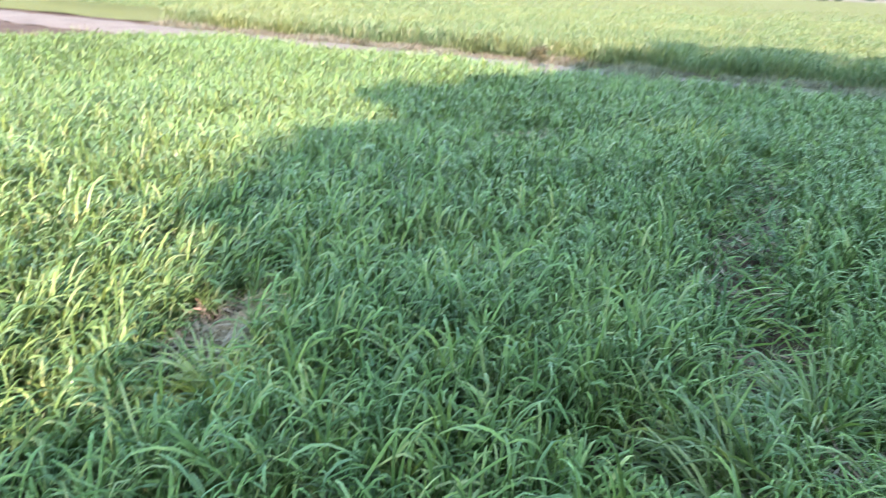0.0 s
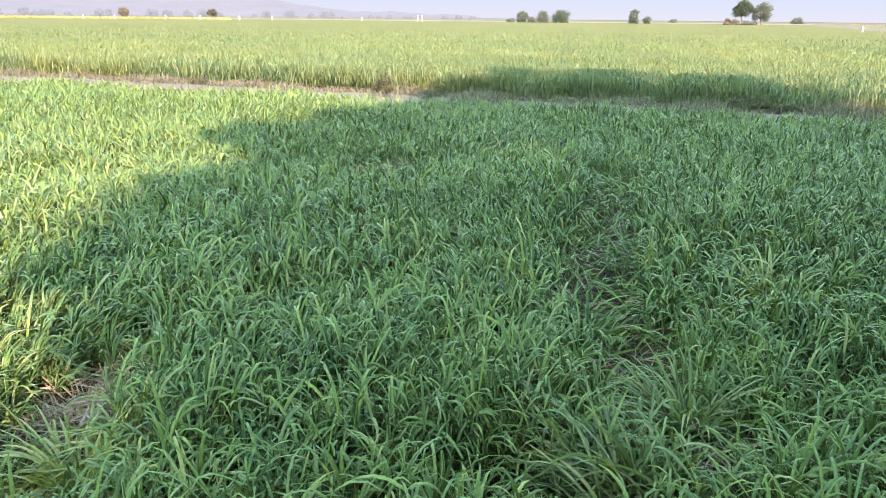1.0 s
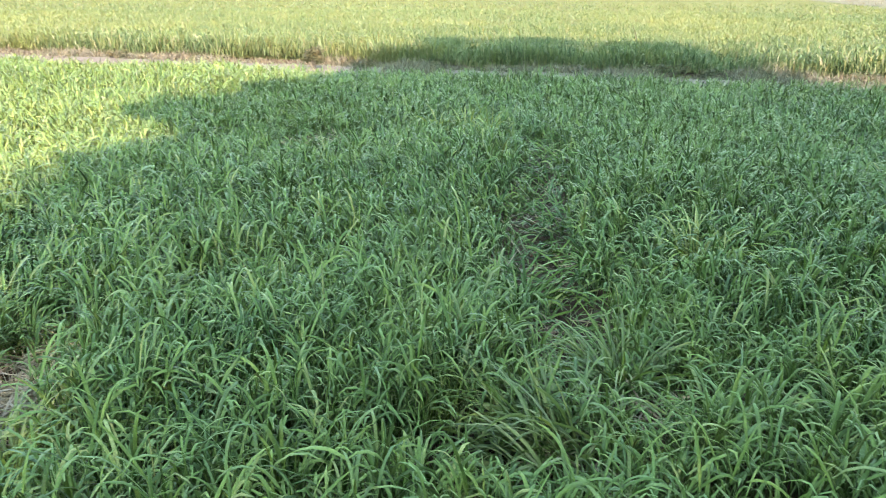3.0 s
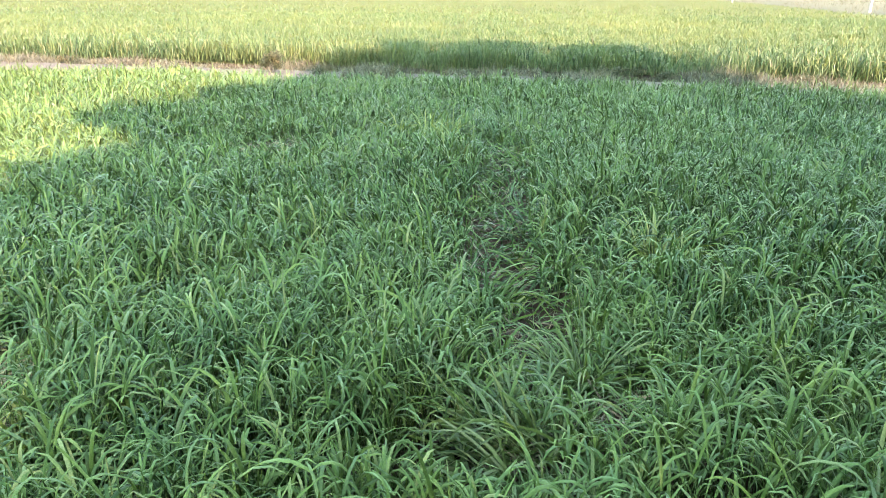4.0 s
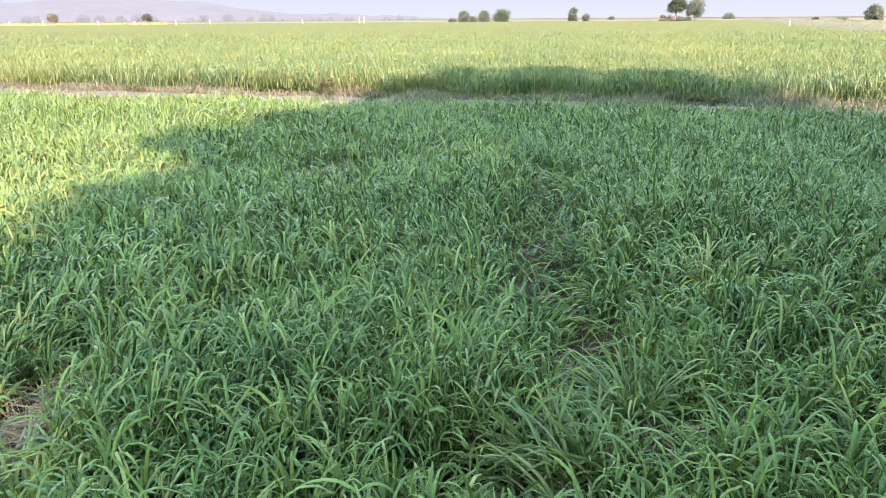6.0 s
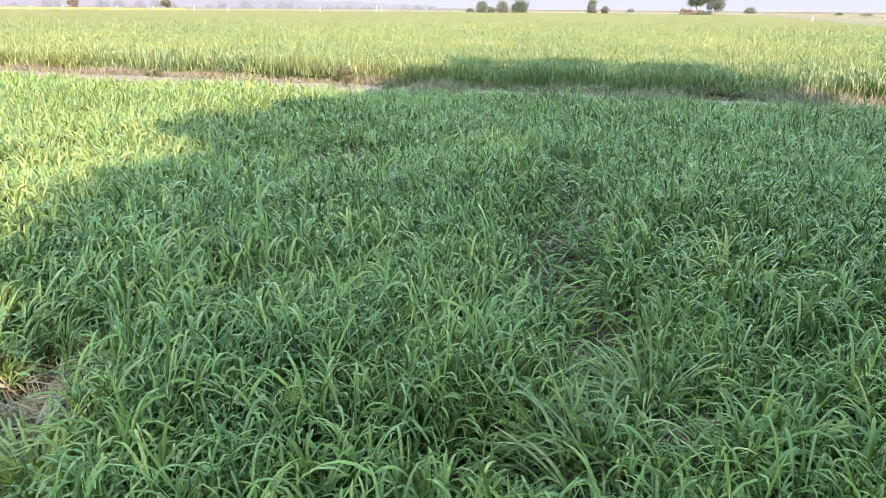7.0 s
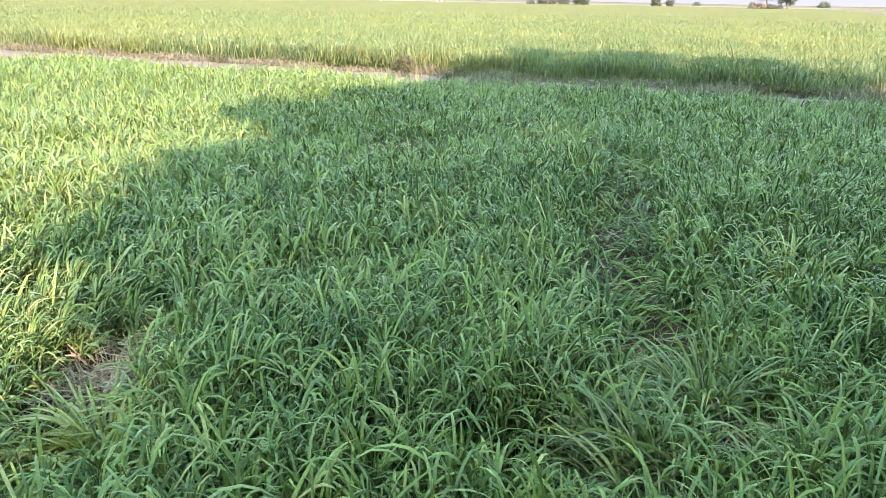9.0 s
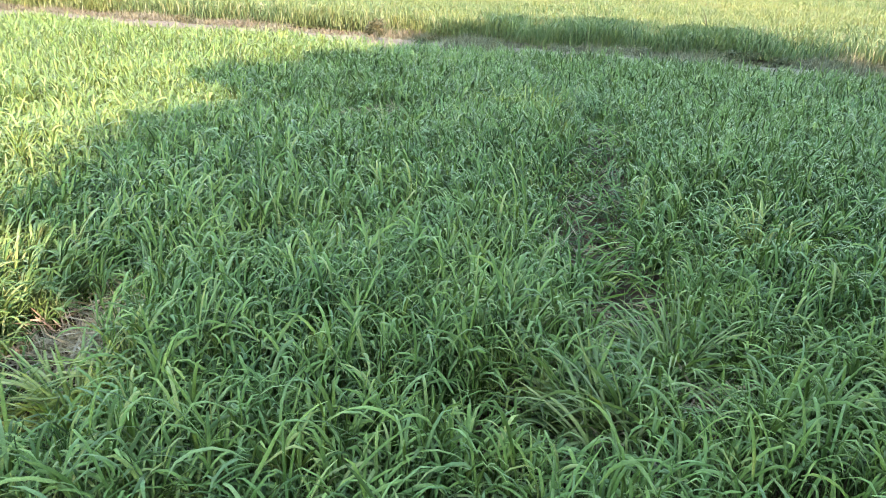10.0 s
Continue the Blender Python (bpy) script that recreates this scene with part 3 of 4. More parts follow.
def tree(name, place, height, spread, seed, mat, trunk=0.3, lobes=9, leaves=1500, leaf=0.2, crown_lo=0.35, lean=0.0, label="", category="tree"):
    """A tree: tapered trunk with limbs, and a crown of leaf clumps with gaps."""
    rng = np.random.default_rng(seed)
    root = new(name)
    root.location = place
    bm = bmesh.new()
    top = Vector((lean * height, 0, height * (crown_lo + 0.25)))
    pts = [Vector((0, 0, -0.3)).lerp(top, k / 4) + Vector((0.04 * height * math.sin(k * 2 + seed), 0.03 * height * math.cos(k * 3 + seed), 0)) * (k > 0) for k in range(5)]
    r0 = trunk
    tube(bm, pts, [r0 * (1.25, 0.95, 0.8, 0.65, 0.4)[k] for k in range(5)])
    spots = []
    for k in range(lobes):
        a = 2 * math.pi * (k * 0.381966 + rng.uniform(-0.08, 0.08))
        f = (k + 0.5) / lobes
        rr = spread * math.sin(math.pi * (0.25 + 0.68 * f)) * rng.uniform(0.35, 0.75)
        z = height * (crown_lo + (0.92 - crown_lo) * f * rng.uniform(0.85, 1.0))
        rad = spread * rng.uniform(0.3, 0.48)
        z = min(z, height - rad * 0.7)
        spot = Vector((lean * z + rr * math.cos(a), rr * math.sin(a), z))
        spots.append((*spot, rad))
        start = pts[2 + k % 3]
        tube(bm, [start, start.lerp(spot, 0.5) + Vector((0, 0, 0.05 * height)), spot], [r0 * 0.4, r0 * 0.25, r0 * 0.08], 5)
    part("trunk", bm, M_BARK, root)
    v, q = leaf_cloud(rng, spots, leaves, leaf)
    from_arrays("crown", v, q, mat, root, smooth=False)
    tagged(root, label, category)
    return root


def polar(az, r, z=0.0):
    return Vector((r * math.sin(radians(az)), r * math.cos(radians(az)), z))


# A big unseen tree behind the camera, shaped so its crown shades the crop.
# Boughs by where their shade falls (u, n on the crop) and their radius.
SHADE = [(-4.75, 7.15, 0.85), (-4.35, 8.9, 0.85), (-3.9, 10.2, 0.9), (-3.3, 8.5, 1.1), (-2.9, 6.6, 1.2), (-3.6, 10.8, 1.0), (-4.0, 12.9, 1.2), (-3.5, 15.4, 1.2), (-1.6, 15.7, 1.3), (0.1, 15.2, 1.2), (1.2, 14.2, 1.1), (-2.4, 14.0, 1.4), (-0.2, 13.4, 1.5), (2.1, 12.4, 1.3), (1.0, 12.2, 1.3), (3.2, 10.8, 1.4),
         (3.6, 8.5, 1.6), (-3.7, 6.1, 0.6), (-3.35, 4.8, 0.72), (-3.08, 4.1, 0.75), (-2.95, 3.3, 0.66), (-2.85, 2.75, 0.44), (-1.95, 2.1, 0.52), (-1.58, 1.6, 0.5), (-3.9, 7.4, 0.7), (-2.3, 5.2, 1.2), (-1.6, 3.8, 1.2), (-1.3, 2.6, 0.9), (-0.62, 1.2, 1.28), (-1.6, 7.2, 2.0), (-1.2, 10.5, 2.2), (-1.4, 12.8, 1.7), (0.6, 4.2, 2.2), (-0.55, 2.7, 1.3), (1.8, 7.2, 2.2),
         # The last two boughs are added to cut sky light from the right.
         (2.4, 2.4, 2.0), (4.4, 5.5, 2.0), (4.8, 3.0, 2.0), (1.0, -0.8, 2.0), (3.5, 0.2, 2.0), (0.6, 9.6, 1.8), (6.4, 1.5, 2.2), (6.8, 5.0, 2.2), (6.6, 8.4, 2.0), (8.8, 2.4, 2.4), (9.3, 6.0, 2.4)]


def shade_tree():
    rng = np.random.default_rng(99)
    root = new("shade_tree")
    root.location = (4.3, -3.8, 0)
    spots = []
    for k, (u, n, r) in enumerate(SHADE):
        z = 3.7 + 0.33 * n + 0.5 * math.sin(k * 2.4)
        p = plan(u, n, 0.33) - SUN_DIR * ((z - 0.33) / math.sin(SUN_EL)) - root.location
        spots.append((*p, r))
    # Low boughs added out of view to block sky light from behind and right.
    for u, n, r, z in ((1.6, 0.3, 1.2, 2.3), (3.4, 0.6, 1.5, 2.1), (5.2, 2.2, 1.5, 2.3), (6.6, 4.0, 1.6, 2.5), (7.6, 5.6, 1.6, 2.7), (8.2, 7.2, 1.6, 2.8), (8.6, 8.6, 1.5, 2.9), (8.4, 3.4, 1.7, 4.0), (9.6, 6.4, 1.8, 4.4)):
        spots.append((*(plan(u, n, 0.33) - SUN_DIR * ((z - 0.33) / math.sin(SUN_EL)) - root.location), r))
    bm = bmesh.new()
    pts = [Vector((0, 0, -0.4)), Vector((0.1, -0.1, 1.2)), Vector((0.0, 0.1, 2.6)), Vector((0.15, 0.1, 4.2)), Vector((0.1, 0.2, 6.0))]
    tube(bm, pts, [0.5, 0.38, 0.33, 0.26, 0.14], 12)
    for k, s in enumerate(spots):
        start, end = pts[2 + k % 3], Vector(s[:3])
        tube(bm, [start, start.lerp(end, 0.5) + Vector((0, 0, 0.25)), end], [0.15, 0.1, 0.03], 6)
    part("trunk", bm, M_BARK, root)
    v, q = leaf_cloud(rng, spots, 58000, 0.19, 0.4)
    from_arrays("crown", v, q, M_TREE, root, smooth=False)
    tagged(root, "broad leafy shade tree, unseen, behind the camera", "tree")


shade_tree()

TREES = [  # azimuth, distance, height, spread, material, crown start, label
    (22.3, 235, 8.0, 2.6, M_TREE, 0.42, "round-crowned dark green field tree on a slim trunk"),
    (23.55, 236, 7.2, 2.7, M_TREE_GREY, 0.30, "leaning haze-greyed green tree beside a darker one"),
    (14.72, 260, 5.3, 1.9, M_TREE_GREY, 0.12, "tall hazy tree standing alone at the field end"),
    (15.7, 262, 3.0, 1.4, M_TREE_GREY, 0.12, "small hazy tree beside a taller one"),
    (9.25, 250, 4.6, 3.1, M_TREE, 0.12, "dark rounded tree at the far field edge"),
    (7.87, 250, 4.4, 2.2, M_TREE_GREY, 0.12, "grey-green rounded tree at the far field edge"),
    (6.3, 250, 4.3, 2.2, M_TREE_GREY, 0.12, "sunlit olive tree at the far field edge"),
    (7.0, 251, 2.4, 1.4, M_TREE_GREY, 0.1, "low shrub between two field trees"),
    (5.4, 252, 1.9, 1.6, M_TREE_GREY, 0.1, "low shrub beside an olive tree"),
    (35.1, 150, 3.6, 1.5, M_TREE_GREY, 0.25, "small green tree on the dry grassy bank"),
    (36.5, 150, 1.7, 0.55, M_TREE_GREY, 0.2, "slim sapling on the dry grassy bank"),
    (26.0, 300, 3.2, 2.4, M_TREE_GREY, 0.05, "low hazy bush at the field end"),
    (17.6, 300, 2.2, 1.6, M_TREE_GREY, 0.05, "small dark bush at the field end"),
    (31.6, 160, 1.5, 0.7, M_TREE, 0.1, "small bush on the dry grassy bank"),
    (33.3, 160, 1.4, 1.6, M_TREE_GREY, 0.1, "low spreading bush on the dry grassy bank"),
    (-17.3, 262, 3.9, 1.5, M_TREE_PALE, 0.45, "small bright green tree by the mustard strip"),
    (-23.4, 262, 4.2, 1.6, M_TREE_RED, 0.4, "reddish half-bare tree by the mustard strip"),
]
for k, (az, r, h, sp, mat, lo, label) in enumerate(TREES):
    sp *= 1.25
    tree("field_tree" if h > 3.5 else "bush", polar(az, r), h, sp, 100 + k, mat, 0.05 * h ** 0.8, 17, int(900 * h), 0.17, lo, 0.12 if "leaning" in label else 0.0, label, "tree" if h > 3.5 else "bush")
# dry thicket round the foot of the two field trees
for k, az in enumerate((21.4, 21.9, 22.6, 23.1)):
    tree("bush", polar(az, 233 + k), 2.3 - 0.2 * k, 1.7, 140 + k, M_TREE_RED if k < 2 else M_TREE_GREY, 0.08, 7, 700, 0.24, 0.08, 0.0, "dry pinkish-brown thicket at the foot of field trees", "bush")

# ---- far setting ----


def far_strip(name, az0, az1, r0, r1, z0, z1, mat, label, category, rough=0.0, seed=1, steps=60):
    """A strip of land across the view, from distance r0 (height z0) to r1 (height z1)."""
    az = np.radians(np.linspace(az0, az1, steps))
    cross = np.linspace(0, 1, 6)
    a, c = np.meshgrid(az, cross, indexing="ij")
    r = r0 + (r1 - r0) * c
    x, y = r * np.sin(a), r * np.cos(a)
    z = z0 + (z1 - z0) * c + rough * waves(x, y, 0.05, seed) * (c > 0)
    i, j = np.meshgrid(np.arange(steps - 1), np.arange(5), indexing="ij")
    quads = np.stack([i * 6 + j, i * 6 + j + 1, (i + 1) * 6 + j + 1, (i + 1) * 6 + j], -1).reshape(-1, 4)
    ob = from_arrays(name, np.stack([x, y, z], -1).reshape(-1, 3), quads, mat)
    return tagged(ob, label, category, kind="structure")


far_strip("road", -60, 60, 262, 300, 0.5, 0.75, M_ROADSTRIP, "pale dusty farm road along the far field edge", "road", 0.03, 51)
far_strip("ground_far", -75, 75, 302, 1500, 0.5, 0.4, M_DRYLAND, "dry pale farmland beyond the field", "land", 0.1, 52)


def mustard():
    rng = np.random.default_rng(61)
    a, r = np.radians(rng.uniform(-45, -16, 6000)), rng.uniform(232, 300, 6000)
    base = np.stack([r * np.sin(a), r * np.cos(a), np.full(6000, 0.4)], -1)
    keep = rng.uniform(0, 1, 6000) < np.clip(0.8 + 0.3 * np.sin(np.degrees(a) * 1.1), 0, 1)
    base = base[keep]
    M = len(base)
    v, q = blades(rng, base, rng.uniform(0, 6.3, M), rng.uniform(0.25, 0.7, M), np.full(M, 0.1), rng.uniform(0, 0.8, M), np.full(M, 0.4), 2, 2, 1.5, 0.8, 0.8)
    tagged(from_arrays("mustard_strip", v, q, M_MUSTARD), "strip of yellow flowering mustard along the field end", "crop", kind="stuff")


mustard()


def dry_bank():
    """The dry grassy bank along the wheat's right-hand border."""
    ax, ay, bx, by = 24.0, 19.6, 118.0, 237.2
    d = Vector((bx - ax, by - ay, 0)).normalized()
    side = Vector((d.y, -d.x, 0))
    prof = [(0.0, 0.0), (0.6, 0.3), (2.5, 0.65), (5.0, 0.85), (9.0, 0.9), (16.0, 0.8), (40.0, 0.6)]
    steps = 210
    total = (Vector((bx, by, 0)) - Vector((ax, ay, 0))).length
    rows = []
    for i in range(steps):
        for off, z in prof:
            p = Vector((ax, ay, 0)) + d * (total * i / (steps - 1)) + side * off
            k = noise.noise(p * 0.12) * 0.25 * (z > 0) + noise.noise(p * 0.5) * 0.12 * (z > 0)
            rows.append((p.x, p.y, z + k))
    k = len(prof)
    i, j = np.meshgrid(np.arange(steps - 1), np.arange(k - 1), indexing="ij")
    quads = np.stack([i * k + j, i * k + j + 1, (i + 1) * k + j + 1, (i + 1) * k + j], -1).reshape(-1, 4)
    tagged(from_arrays("dry_bank", np.array(rows), quads, M_BANK), "low bank of dry straw-coloured grass beside the wheat", "bank", kind="structure")
    rng = np.random.default_rng(71)
    M = 9000
    t, off = rng.uniform(0, total, M), rng.uniform(0, 9, M)
    zz = np.interp(off, [p[0] for p in prof], [p[1] for p in prof])
    base = np.stack([ax + d.x * t + side.x * off, ay + d.y * t + side.y * off, zz - 0.05], -1)
    v, q = blades(rng, base, rng.uniform(0, 6.3, M), rng.uniform(0.12, 0.32, M), np.full(M, 0.2), rng.uniform(0, 1.2, M), np.full(M, 0.025), 2, 2, 1.5, 0.8)
    tagged(from_arrays("dry_bank_grass", v, q, M_BANKGRASS), "dry straw-coloured grass on the low bank", "grass", kind="stuff")


dry_bank()


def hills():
    """A low haze-coloured ridge far behind the fields, highest towards its left end, running out to the right."""
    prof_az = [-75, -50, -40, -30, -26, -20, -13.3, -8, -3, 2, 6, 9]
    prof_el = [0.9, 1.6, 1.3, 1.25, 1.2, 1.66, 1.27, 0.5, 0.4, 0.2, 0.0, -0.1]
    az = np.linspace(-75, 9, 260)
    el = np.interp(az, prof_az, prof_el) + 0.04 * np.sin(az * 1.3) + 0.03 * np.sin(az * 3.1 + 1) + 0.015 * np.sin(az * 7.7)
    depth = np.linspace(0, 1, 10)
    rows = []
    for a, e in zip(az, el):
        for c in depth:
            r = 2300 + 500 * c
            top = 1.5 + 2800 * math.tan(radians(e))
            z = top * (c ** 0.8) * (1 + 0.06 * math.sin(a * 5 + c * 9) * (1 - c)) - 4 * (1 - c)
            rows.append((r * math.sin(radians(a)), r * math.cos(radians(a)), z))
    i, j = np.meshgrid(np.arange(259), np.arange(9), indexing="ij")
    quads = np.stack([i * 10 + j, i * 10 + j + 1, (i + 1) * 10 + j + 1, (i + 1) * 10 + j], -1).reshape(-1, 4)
    tagged(from_arrays("backdrop_hills", np.array(rows), quads, M_HILL), "long low hills on the horizon, haze painted as lavender-grey glow", "hills", kind="structure")


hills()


def haze_band():
    """An added glowing ring that stands in for the pale hazy sky round the horizon."""
    az = np.radians(np.arange(0, 361, 3))
    el = np.radians(np.array([-0.6, 0.0, 1.0, 3.0, 6.0, 10.0, 14.0]))
    a, e = np.meshgrid(az, el, indexing="ij")
    r = 4500
    verts = np.stack([r * np.sin(a), r * np.cos(a), 1.5 + r * np.tan(e)], -1).reshape(-1, 3)
    k = len(el)
    i, j = np.meshgrid(np.arange(len(az) - 1), np.arange(k - 1), indexing="ij")
    quads = np.stack([i * k + j, i * k + j + 1, (i + 1) * k + j + 1, (i + 1) * k + j], -1).reshape(-1, 4)
    tagged(from_arrays("backdrop_sky", verts, quads, M_SKYBAND), "pale lavender-blue hazy sky low over the horizon", "sky", kind="structure")


haze_band()
for k in range(40):
    rnd = random.Random(500 + k)
    az = -40 + 1.1 * k + rnd.uniform(-1.3, 1.3)
    h = rnd.uniform(4, 9) * (1.0 if az < -8 else 0.6)
    tree("far_tree", polar(az, rnd.uniform(760, 1000)), h, h * rnd.uniform(0.6, 1.2), 520 + k, M_HAZE, 0.25, 11, 1500, 0.7, 0.03, 0.0, "tree far beyond the field, haze put in as blue-grey glow", "tree")


def post(name, place, height, width, label):
    """A rough squared limewashed post with a worn top."""
    bm = bmesh.new()
    rng = random.Random(int(place.x * 100))
    w = width / 2
    rings = []
    for z, s in ((-0.2, 1.05), (height * 0.5, 0.97), (height * 0.93, 0.93), (height, 0.7)):
        rings.append([bm.verts.new((x * s * w + rng.uniform(-0.01, 0.01), y * s * w + rng.uniform(-0.01, 0.01), z)) for x, y in ((-1, -0.7), (-0.7, -1), (0.7, -1), (1, -0.7), (1, 0.7), (0.7, 1), (-0.7, 1), (-1, 0.7))])
    for a, b in zip(rings, rings[1:]):
        for i in range(8):
            bm.faces.new((a[i], a[(i + 1) % 8], b[(i + 1) % 8], b[i]))
    bm.faces.new(rings[-1])
    ob = part(name, bm, M_POST, None)
    ob.location = place
    return tagged(ob, label, "post", "white boundary posts")


post("boundary_post", polar(30.05, 101), 1.12, 0.14, "short limewashed boundary post at the wheat's edge")
post("boundary_post", polar(38.8, 57), 1.25, 0.15, "short limewashed boundary post at the wheat's edge")
for az in (-26.0, -24.0, -20.6, -18.2, -15.4, -13.0, -6.2):
    post("boundary_post", polar(az, 232, 0.4), 1.15, 0.32, "small limewashed post along the far farm road")
post("gate_post", polar(-1.85, 236, 0.4), 2.0, 0.32, "tall limewashed gate post at the field end")
post("gate_post", polar(-1.5, 236, 0.4), 2.0, 0.32, "tall limewashed gate post at the field end")

# ---- verge of the path ----


def verge():
    rng = np.random.default_rng(81)
    M = 44000
    u = rng.uniform(-19, 9, M)
    right = u > -4.3
    n = np.where(right, rng.uniform(11.8, 14.1, M), rng.normal(14.0, 0.22, M))
    n = np.where(~right & (rng.uniform(0, 1, M) < 0.35), rng.uniform(11.1, 13.6, M), n)
    mound = waves(u, n, 1.9, 82)
    keep = (mound + rng.normal(0, 0.25, M) > np.where(n > 13.5, -1.6, np.where(right, -0.7, -0.25))) & (n > np.where(right, 11.8, 11.1)) & (n < 14.6)
    keep &= right | (rng.uniform(0, 1, M) < 0.5)
    u, n, mound = u[keep], n[keep], mound[keep]
    M = len(u)
    base = np.stack([UX * u + NX * n, UY * u + NY * n, np.zeros(M)], -1)
    base[:, 2] = ground_height(base[:, 0], base[:, 1])
    L = rng.uniform(0.08, 0.24, M) * np.clip(0.8 + 0.5 * mound, 0.4, 1.5) * np.where(u > -4.3, 1.25, np.where(n > 13.6, 1.1, 0.7))
    v, q = blades(rng, base, rng.uniform(0, 6.3, M), L, np.abs(rng.normal(0.5, 0.4, M)), rng.uniform(0, 1.4, M), rng.uniform(0.006, 0.014, M), 2, 2, 1.5, 0.8)
    tagged(from_arrays("dry_verge_grass", v, q, M_STRAW), "short dry brown grass along the path's verge", "grass", kind="stuff")


verge()


def straw_litter():
    """Dead straw lying on the bare spots of the oat crop."""
    rng = np.random.default_rng(83)
    xs, ys = [], []
    for bx, by, r, m in ((-1.34, 2.4, 0.13, 620), (-1.33, 2.66, 0.08, 130), (-1.33, 2.98, 0.11, 330), (1.04, 2.24, 0.13, 120), (0.64, 1.88, 0.1, 60), (-0.5, 6.9, 0.26, 320), (0.93, 3.6, 0.14, 45), (0.84, 2.85, 0.1, 35), (1.12, 4.4, 0.12, 40), (1.33, 5.2, 0.14, 45)):
        xs.append(rng.normal(bx, r, m))
        ys.append(rng.normal(by, r, m))
    x, y = np.concatenate(xs), np.concatenate(ys)
    M = len(x)
    base = np.stack([x, y, ground_height(x, y) + rng.uniform(0.005, 0.07, M)], -1)
    v, q = blades(rng, base, rng.uniform(0, 6.3, M), rng.uniform(0.06, 0.22, M), rng.uniform(1.0, 1.55, M), rng.uniform(-0.2, 0.5, M), rng.uniform(0.003, 0.009, M), 4, 2, 1.3, 0.6)
    tagged(from_arrays("straw_litter", v, q, M_LITTER), "scattered dead straw on bare soil between plants", "straw", kind="stuff")


straw_litter()


def clod(x, y, size, seed):
    """A crumbly lump of reddish soil."""
    bm = bmesh.new()
    bmesh.ops.create_icosphere(bm, subdivisions=3, radius=size)
    for v in bm.verts:
        v.co *= 1 + 0.35 * noise.noise(v.co / size * 1.4 + Vector((seed, 0, 0))) + 0.15 * noise.noise(v.co / size * 4 + Vector((0, seed, 0)))
        v.co.z *= 0.6
    ob = part("soil_clod", bm, M_CLOD, None)
    ob.location = (x, y, float(ground_height(np.array(x), np.array(y))) + 0.3 * size)
    ob.rotation_euler = (0, 0, seed)
    tagged(ob, "crumbly reddish-brown soil clod on bare ground", "soil clod", "soil clods between the plants")


for k, (x, y, size) in enumerate(((-1.37, 2.68, 0.06), (-1.43, 2.6, 0.04), (-1.5, 2.4, 0.035), (-1.33, 2.58, 0.03), (1.06, 2.26, 0.04), (0.98, 2.3, 0.03), (0.63, 1.88, 0.035), (0.92, 3.5, 0.03), (1.0, 3.95, 0.03), (0.84, 2.95, 0.035), (1.12, 4.5, 0.03))):
    clod(x, y, size, k + 1.0)


def tussock(x, y, count, length, width, mat, seed, lean, label, bend=1.3, spread=0.04, name="grass_tussock", toward=None):
    """One clump of long leaves that fan out of one root, with a few dead leaves at its foot."""
    rng = np.random.default_rng(seed)
    root = new(name)
    root.location = (x, y, float(ground_height(np.array(x), np.array(y))))
    out = rng.uniform(0, 2 * math.pi, count)
    rad = np.abs(rng.normal(0, spread, count))
    base = np.stack([rad * np.cos(out), rad * np.sin(out), np.zeros(count)], -1)
    if toward is not None:
        out = toward + rng.normal(0, 0.85, count)
    v, q = blades(rng, base, out + rng.normal(0, 0.4, count), length * rng.uniform(0.55, 1.2, count), np.abs(rng.normal(lean, 0.25, count)), bend * rng.uniform(0.4, 1.6, count),
                  width * rng.uniform(0.6, 1.3, count), 7, 3, 1.7, 0.5, 0.08)
    from_arrays("leaves", v, q, mat, root)
    m = max(8, count // 7)
    out = rng.uniform(0, 2 * math.pi, m)
    base = np.stack([spread * np.cos(out), spread * np.sin(out), np.full(m, 0.015)], -1)
    v, q = blades(rng, base, out, length * rng.uniform(0.3, 0.7, m), rng.uniform(0.9, 1.4, m), rng.uniform(0, 0.5, m), np.full(m, width * 0.6), 4, 2, 1.5, 0.5)
    from_arrays("dead_leaves", v, q, M_STRAW, root, "dead straw-coloured leaves at the foot")
    return tagged(root, label, "grass")


tussock(1.0, 2.38, 150, 0.38, 0.009, M_PALELEAF, 201, 0.6, "wide pale green grass tussock with thin arching leaves")
tussock(-1.18, 2.86, 75, 0.32, 0.008, M_PALELEAF, 202, 0.75, "pale grey-green grass tussock bending over a bare spot")
YELLOW_LABEL = "yellow-green oat tuft beside bare soil"
tussock(-1.0, 2.2, 90, 0.34, 0.011, M_YELLOW_OAT, 203, 0.4, YELLOW_LABEL, 1.8)
tussock(-1.22, 2.1, 90, 0.3, 0.011, M_YELLOW_OAT, 204, 0.45, YELLOW_LABEL, 1.6, 0.07)
tussock(-1.1, 1.98, 90, 0.34, 0.011, M_YELLOW_OAT, 211, 0.4, YELLOW_LABEL, 1.6, 0.06)
tussock(-1.34, 1.93, 70, 0.3, 0.01, M_YELLOW_OAT, 212, 0.5, YELLOW_LABEL, 1.5, 0.06)
tussock(1.79, 3.52, 110, 0.42, 0.011, M_YELLOW_OAT, 205, 0.4, "pale yellowing plant among green oats", 1.8)
for k, (x, y) in enumerate(((0.72, 7.3), (1.0, 7.2), (1.22, 7.2), (0.88, 7.05))):
    tussock(x, y, 45, 0.4, 0.011, M_YELLOW_OAT, 220 + k, 0.3, "yellow-green oat tuft standing in a paler patch", 1.5, 0.08)
tussock(1.25, 3.5, 90, 0.3, 0.012, M_OAT, 206, 0.2, "tall upright dark green oat tuft beside the thin lane", 1.9, 0.06)
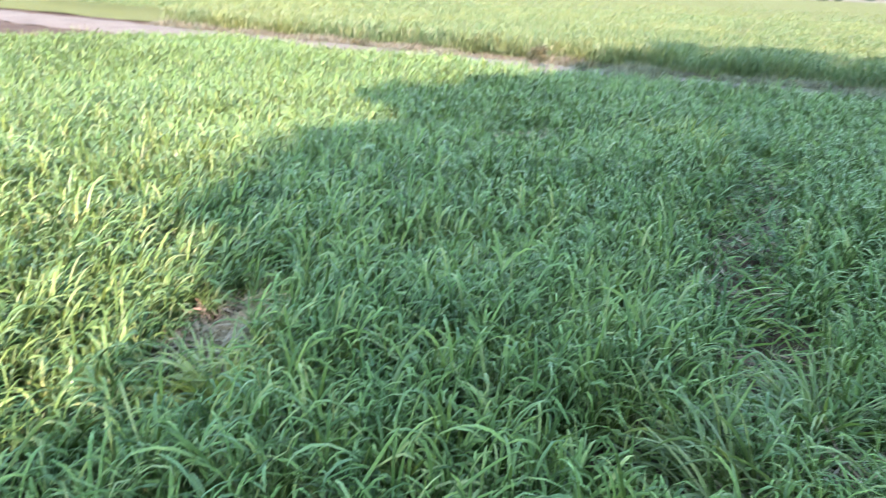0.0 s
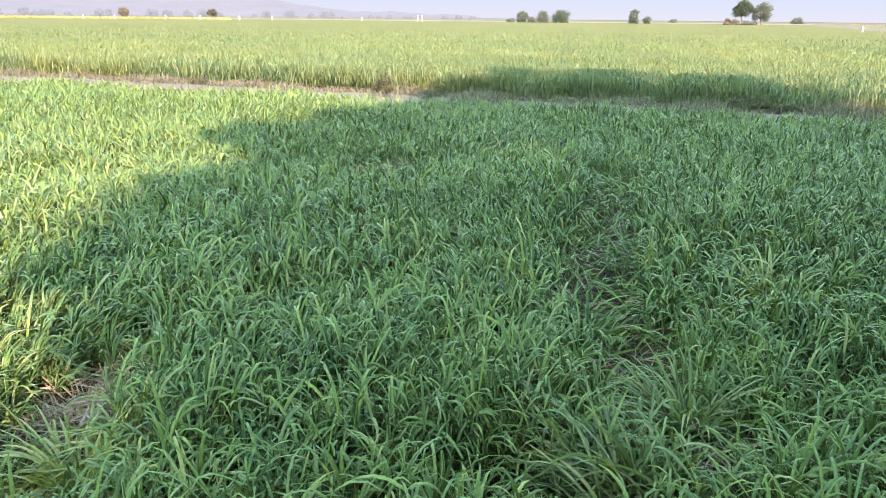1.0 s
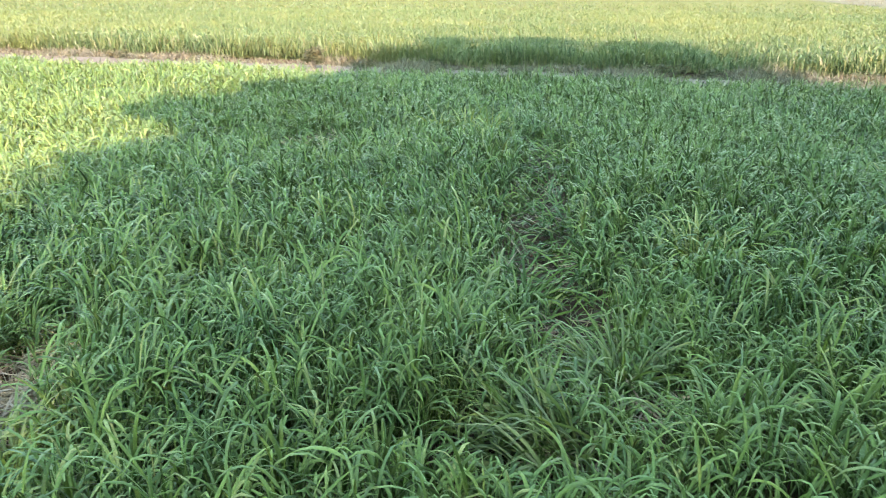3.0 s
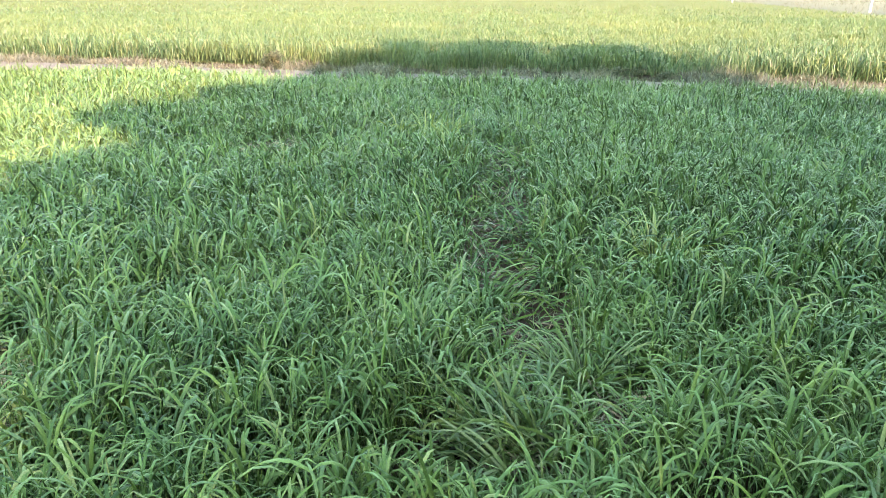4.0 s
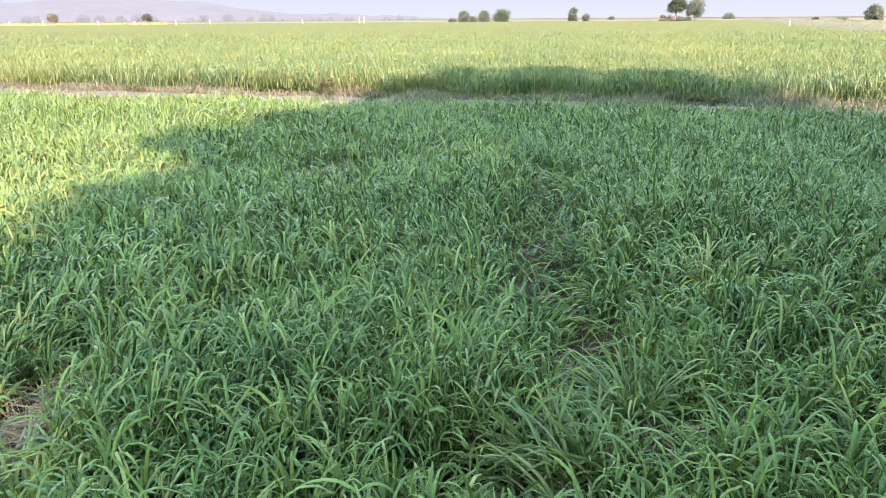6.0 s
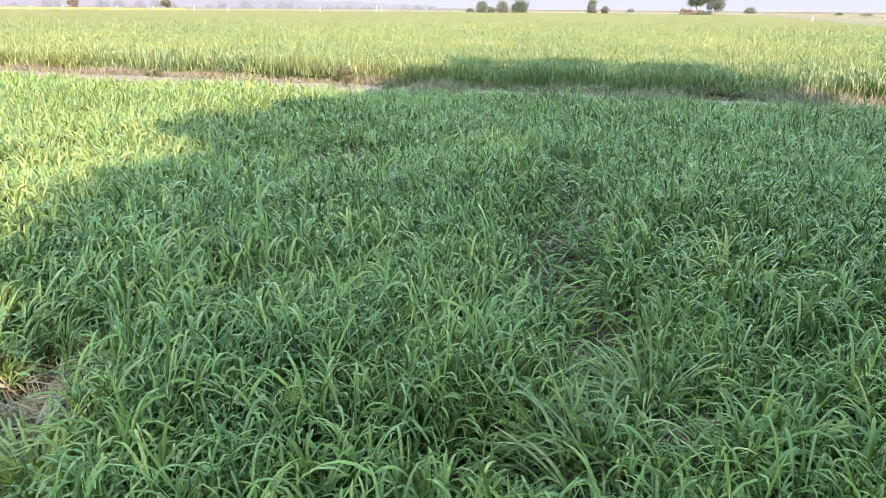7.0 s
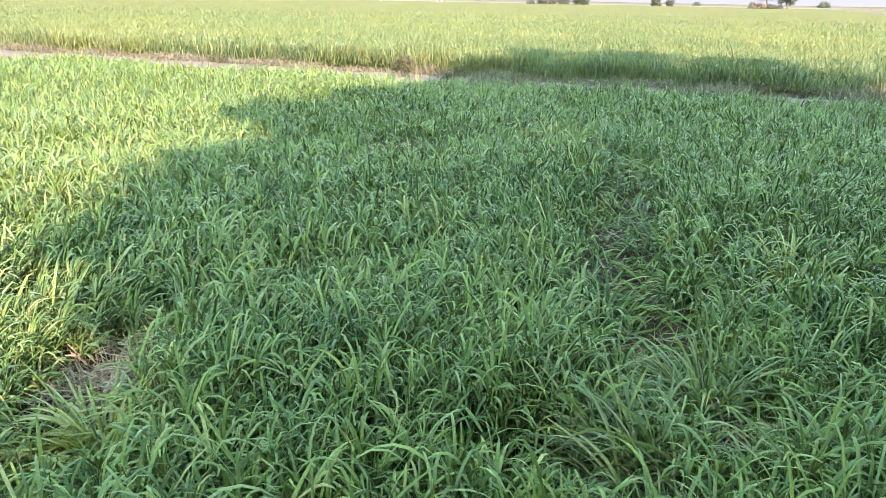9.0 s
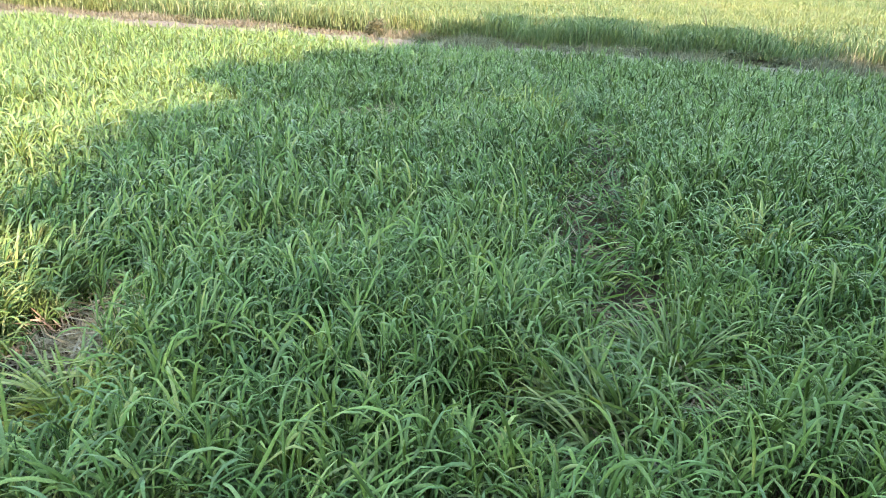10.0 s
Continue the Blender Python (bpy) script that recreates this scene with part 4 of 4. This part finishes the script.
tussock(0.78, 3.2, 90, 0.29, 0.012, M_OAT, 207, 0.2, "tall upright dark green oat tuft beside the thin lane", 1.9, 0.06)
tussock(-0.45, 6.65, 35, 0.3, 0.01, M_PALELEAF, 208, 0.7, "pale drooping grass tussock in a thin spot of the crop")
tussock(0.62, 2.02, 230, 0.4, 0.011, M_PALELEAF, 209, 0.6, "light green tuft with leaves lying over sideways", 1.1, 0.13, "grass_tussock", 2.9)


def weed(x, y, width, height, mat, seed, label, leaves=420):
    """A low dusty weed: wiry stems from one root and a cloud of small leaves."""
    rng = np.random.default_rng(seed)
    root = new("weed_clump")
    root.location = (x, y, float(ground_height(np.array(x), np.array(y))))
    bm = bmesh.new()
    lobes = []
    for k in range(9):
        a = 2 * math.pi * k / 9 + rng.uniform(-0.3, 0.3)
        tip = Vector((math.cos(a) * width * rng.uniform(0.15, 0.45), math.sin(a) * width * rng.uniform(0.15, 0.4), height * rng.uniform(0.45, 0.85)))
        tube(bm, [Vector((0, 0, -0.03)), tip * 0.5 + Vector((0, 0, 0.02)), tip], [0.006, 0.004, 0.002], 5)
        lobes.append((*tip, 0.2 * width))
    part("stems", bm, M_STRAW, root)
    v, q = leaf_cloud(rng, lobes, leaves, 0.022, min(1.0, 0.9 * height / (0.4 * width)))
    v[:, 2] = np.maximum(v[:, 2], 0.004)
    from_arrays("leaves", v, q, mat, root, smooth=False)
    return tagged(root, label, "weed", "weeds along the path")


DARKW, DRYW = "low dark dusty weed on the path's verge", "dry brown matted weed on the path's verge"
weed(-1.08, 13.95, 0.5, 0.46, M_WEED, 301, "grey-green dusty bush at the corner of the wheat", 1800)
for k, (x, y, w, h, mat, lab) in enumerate(((-0.13, 13.5, 0.5, 0.2, M_WEED, DARKW), (0.71, 13.75, 0.8, 0.22, M_STRAW, DRYW), (1.17, 13.5, 0.45, 0.22, M_WEED, DARKW), (3.64, 13.05, 0.8, 0.2, M_STRAW, DRYW),
                                            (5.1, 12.62, 0.5, 0.26, M_WEED, DARKW), (5.45, 12.5, 0.5, 0.24, M_WEED, DARKW), (6.05, 12.45, 0.4, 0.15, M_WEED, DARKW), (6.5, 12.32, 0.6, 0.16, M_STRAW, DRYW),
                                            (6.9, 11.98, 0.55, 0.18, M_WEED, DARKW), (7.35, 11.8, 0.45, 0.18, M_WEED, DARKW), (8.3, 11.4, 0.6, 0.18, M_WEED, DARKW), (2.4, 13.35, 0.6, 0.16, M_STRAW, DRYW),
                                            (-6.7, 17.4, 0.6, 0.15, M_STRAW, DRYW), (-5.6, 16.6, 0.45, 0.18, M_WEED, DARKW), (-3.2, 15.2, 0.7, 0.2, M_STRAW, DRYW), (-4.4, 15.8, 0.6, 0.18, M_STRAW, DRYW))):
    weed(x, y, w, h, mat, 310 + k, lab)
tussock(5.71, 14.97, 14, 0.8, 0.016, M_WEED, 210, 0.08, "single dark stalk standing above the wheat", 0.5, 0.01, "weed_stalk")
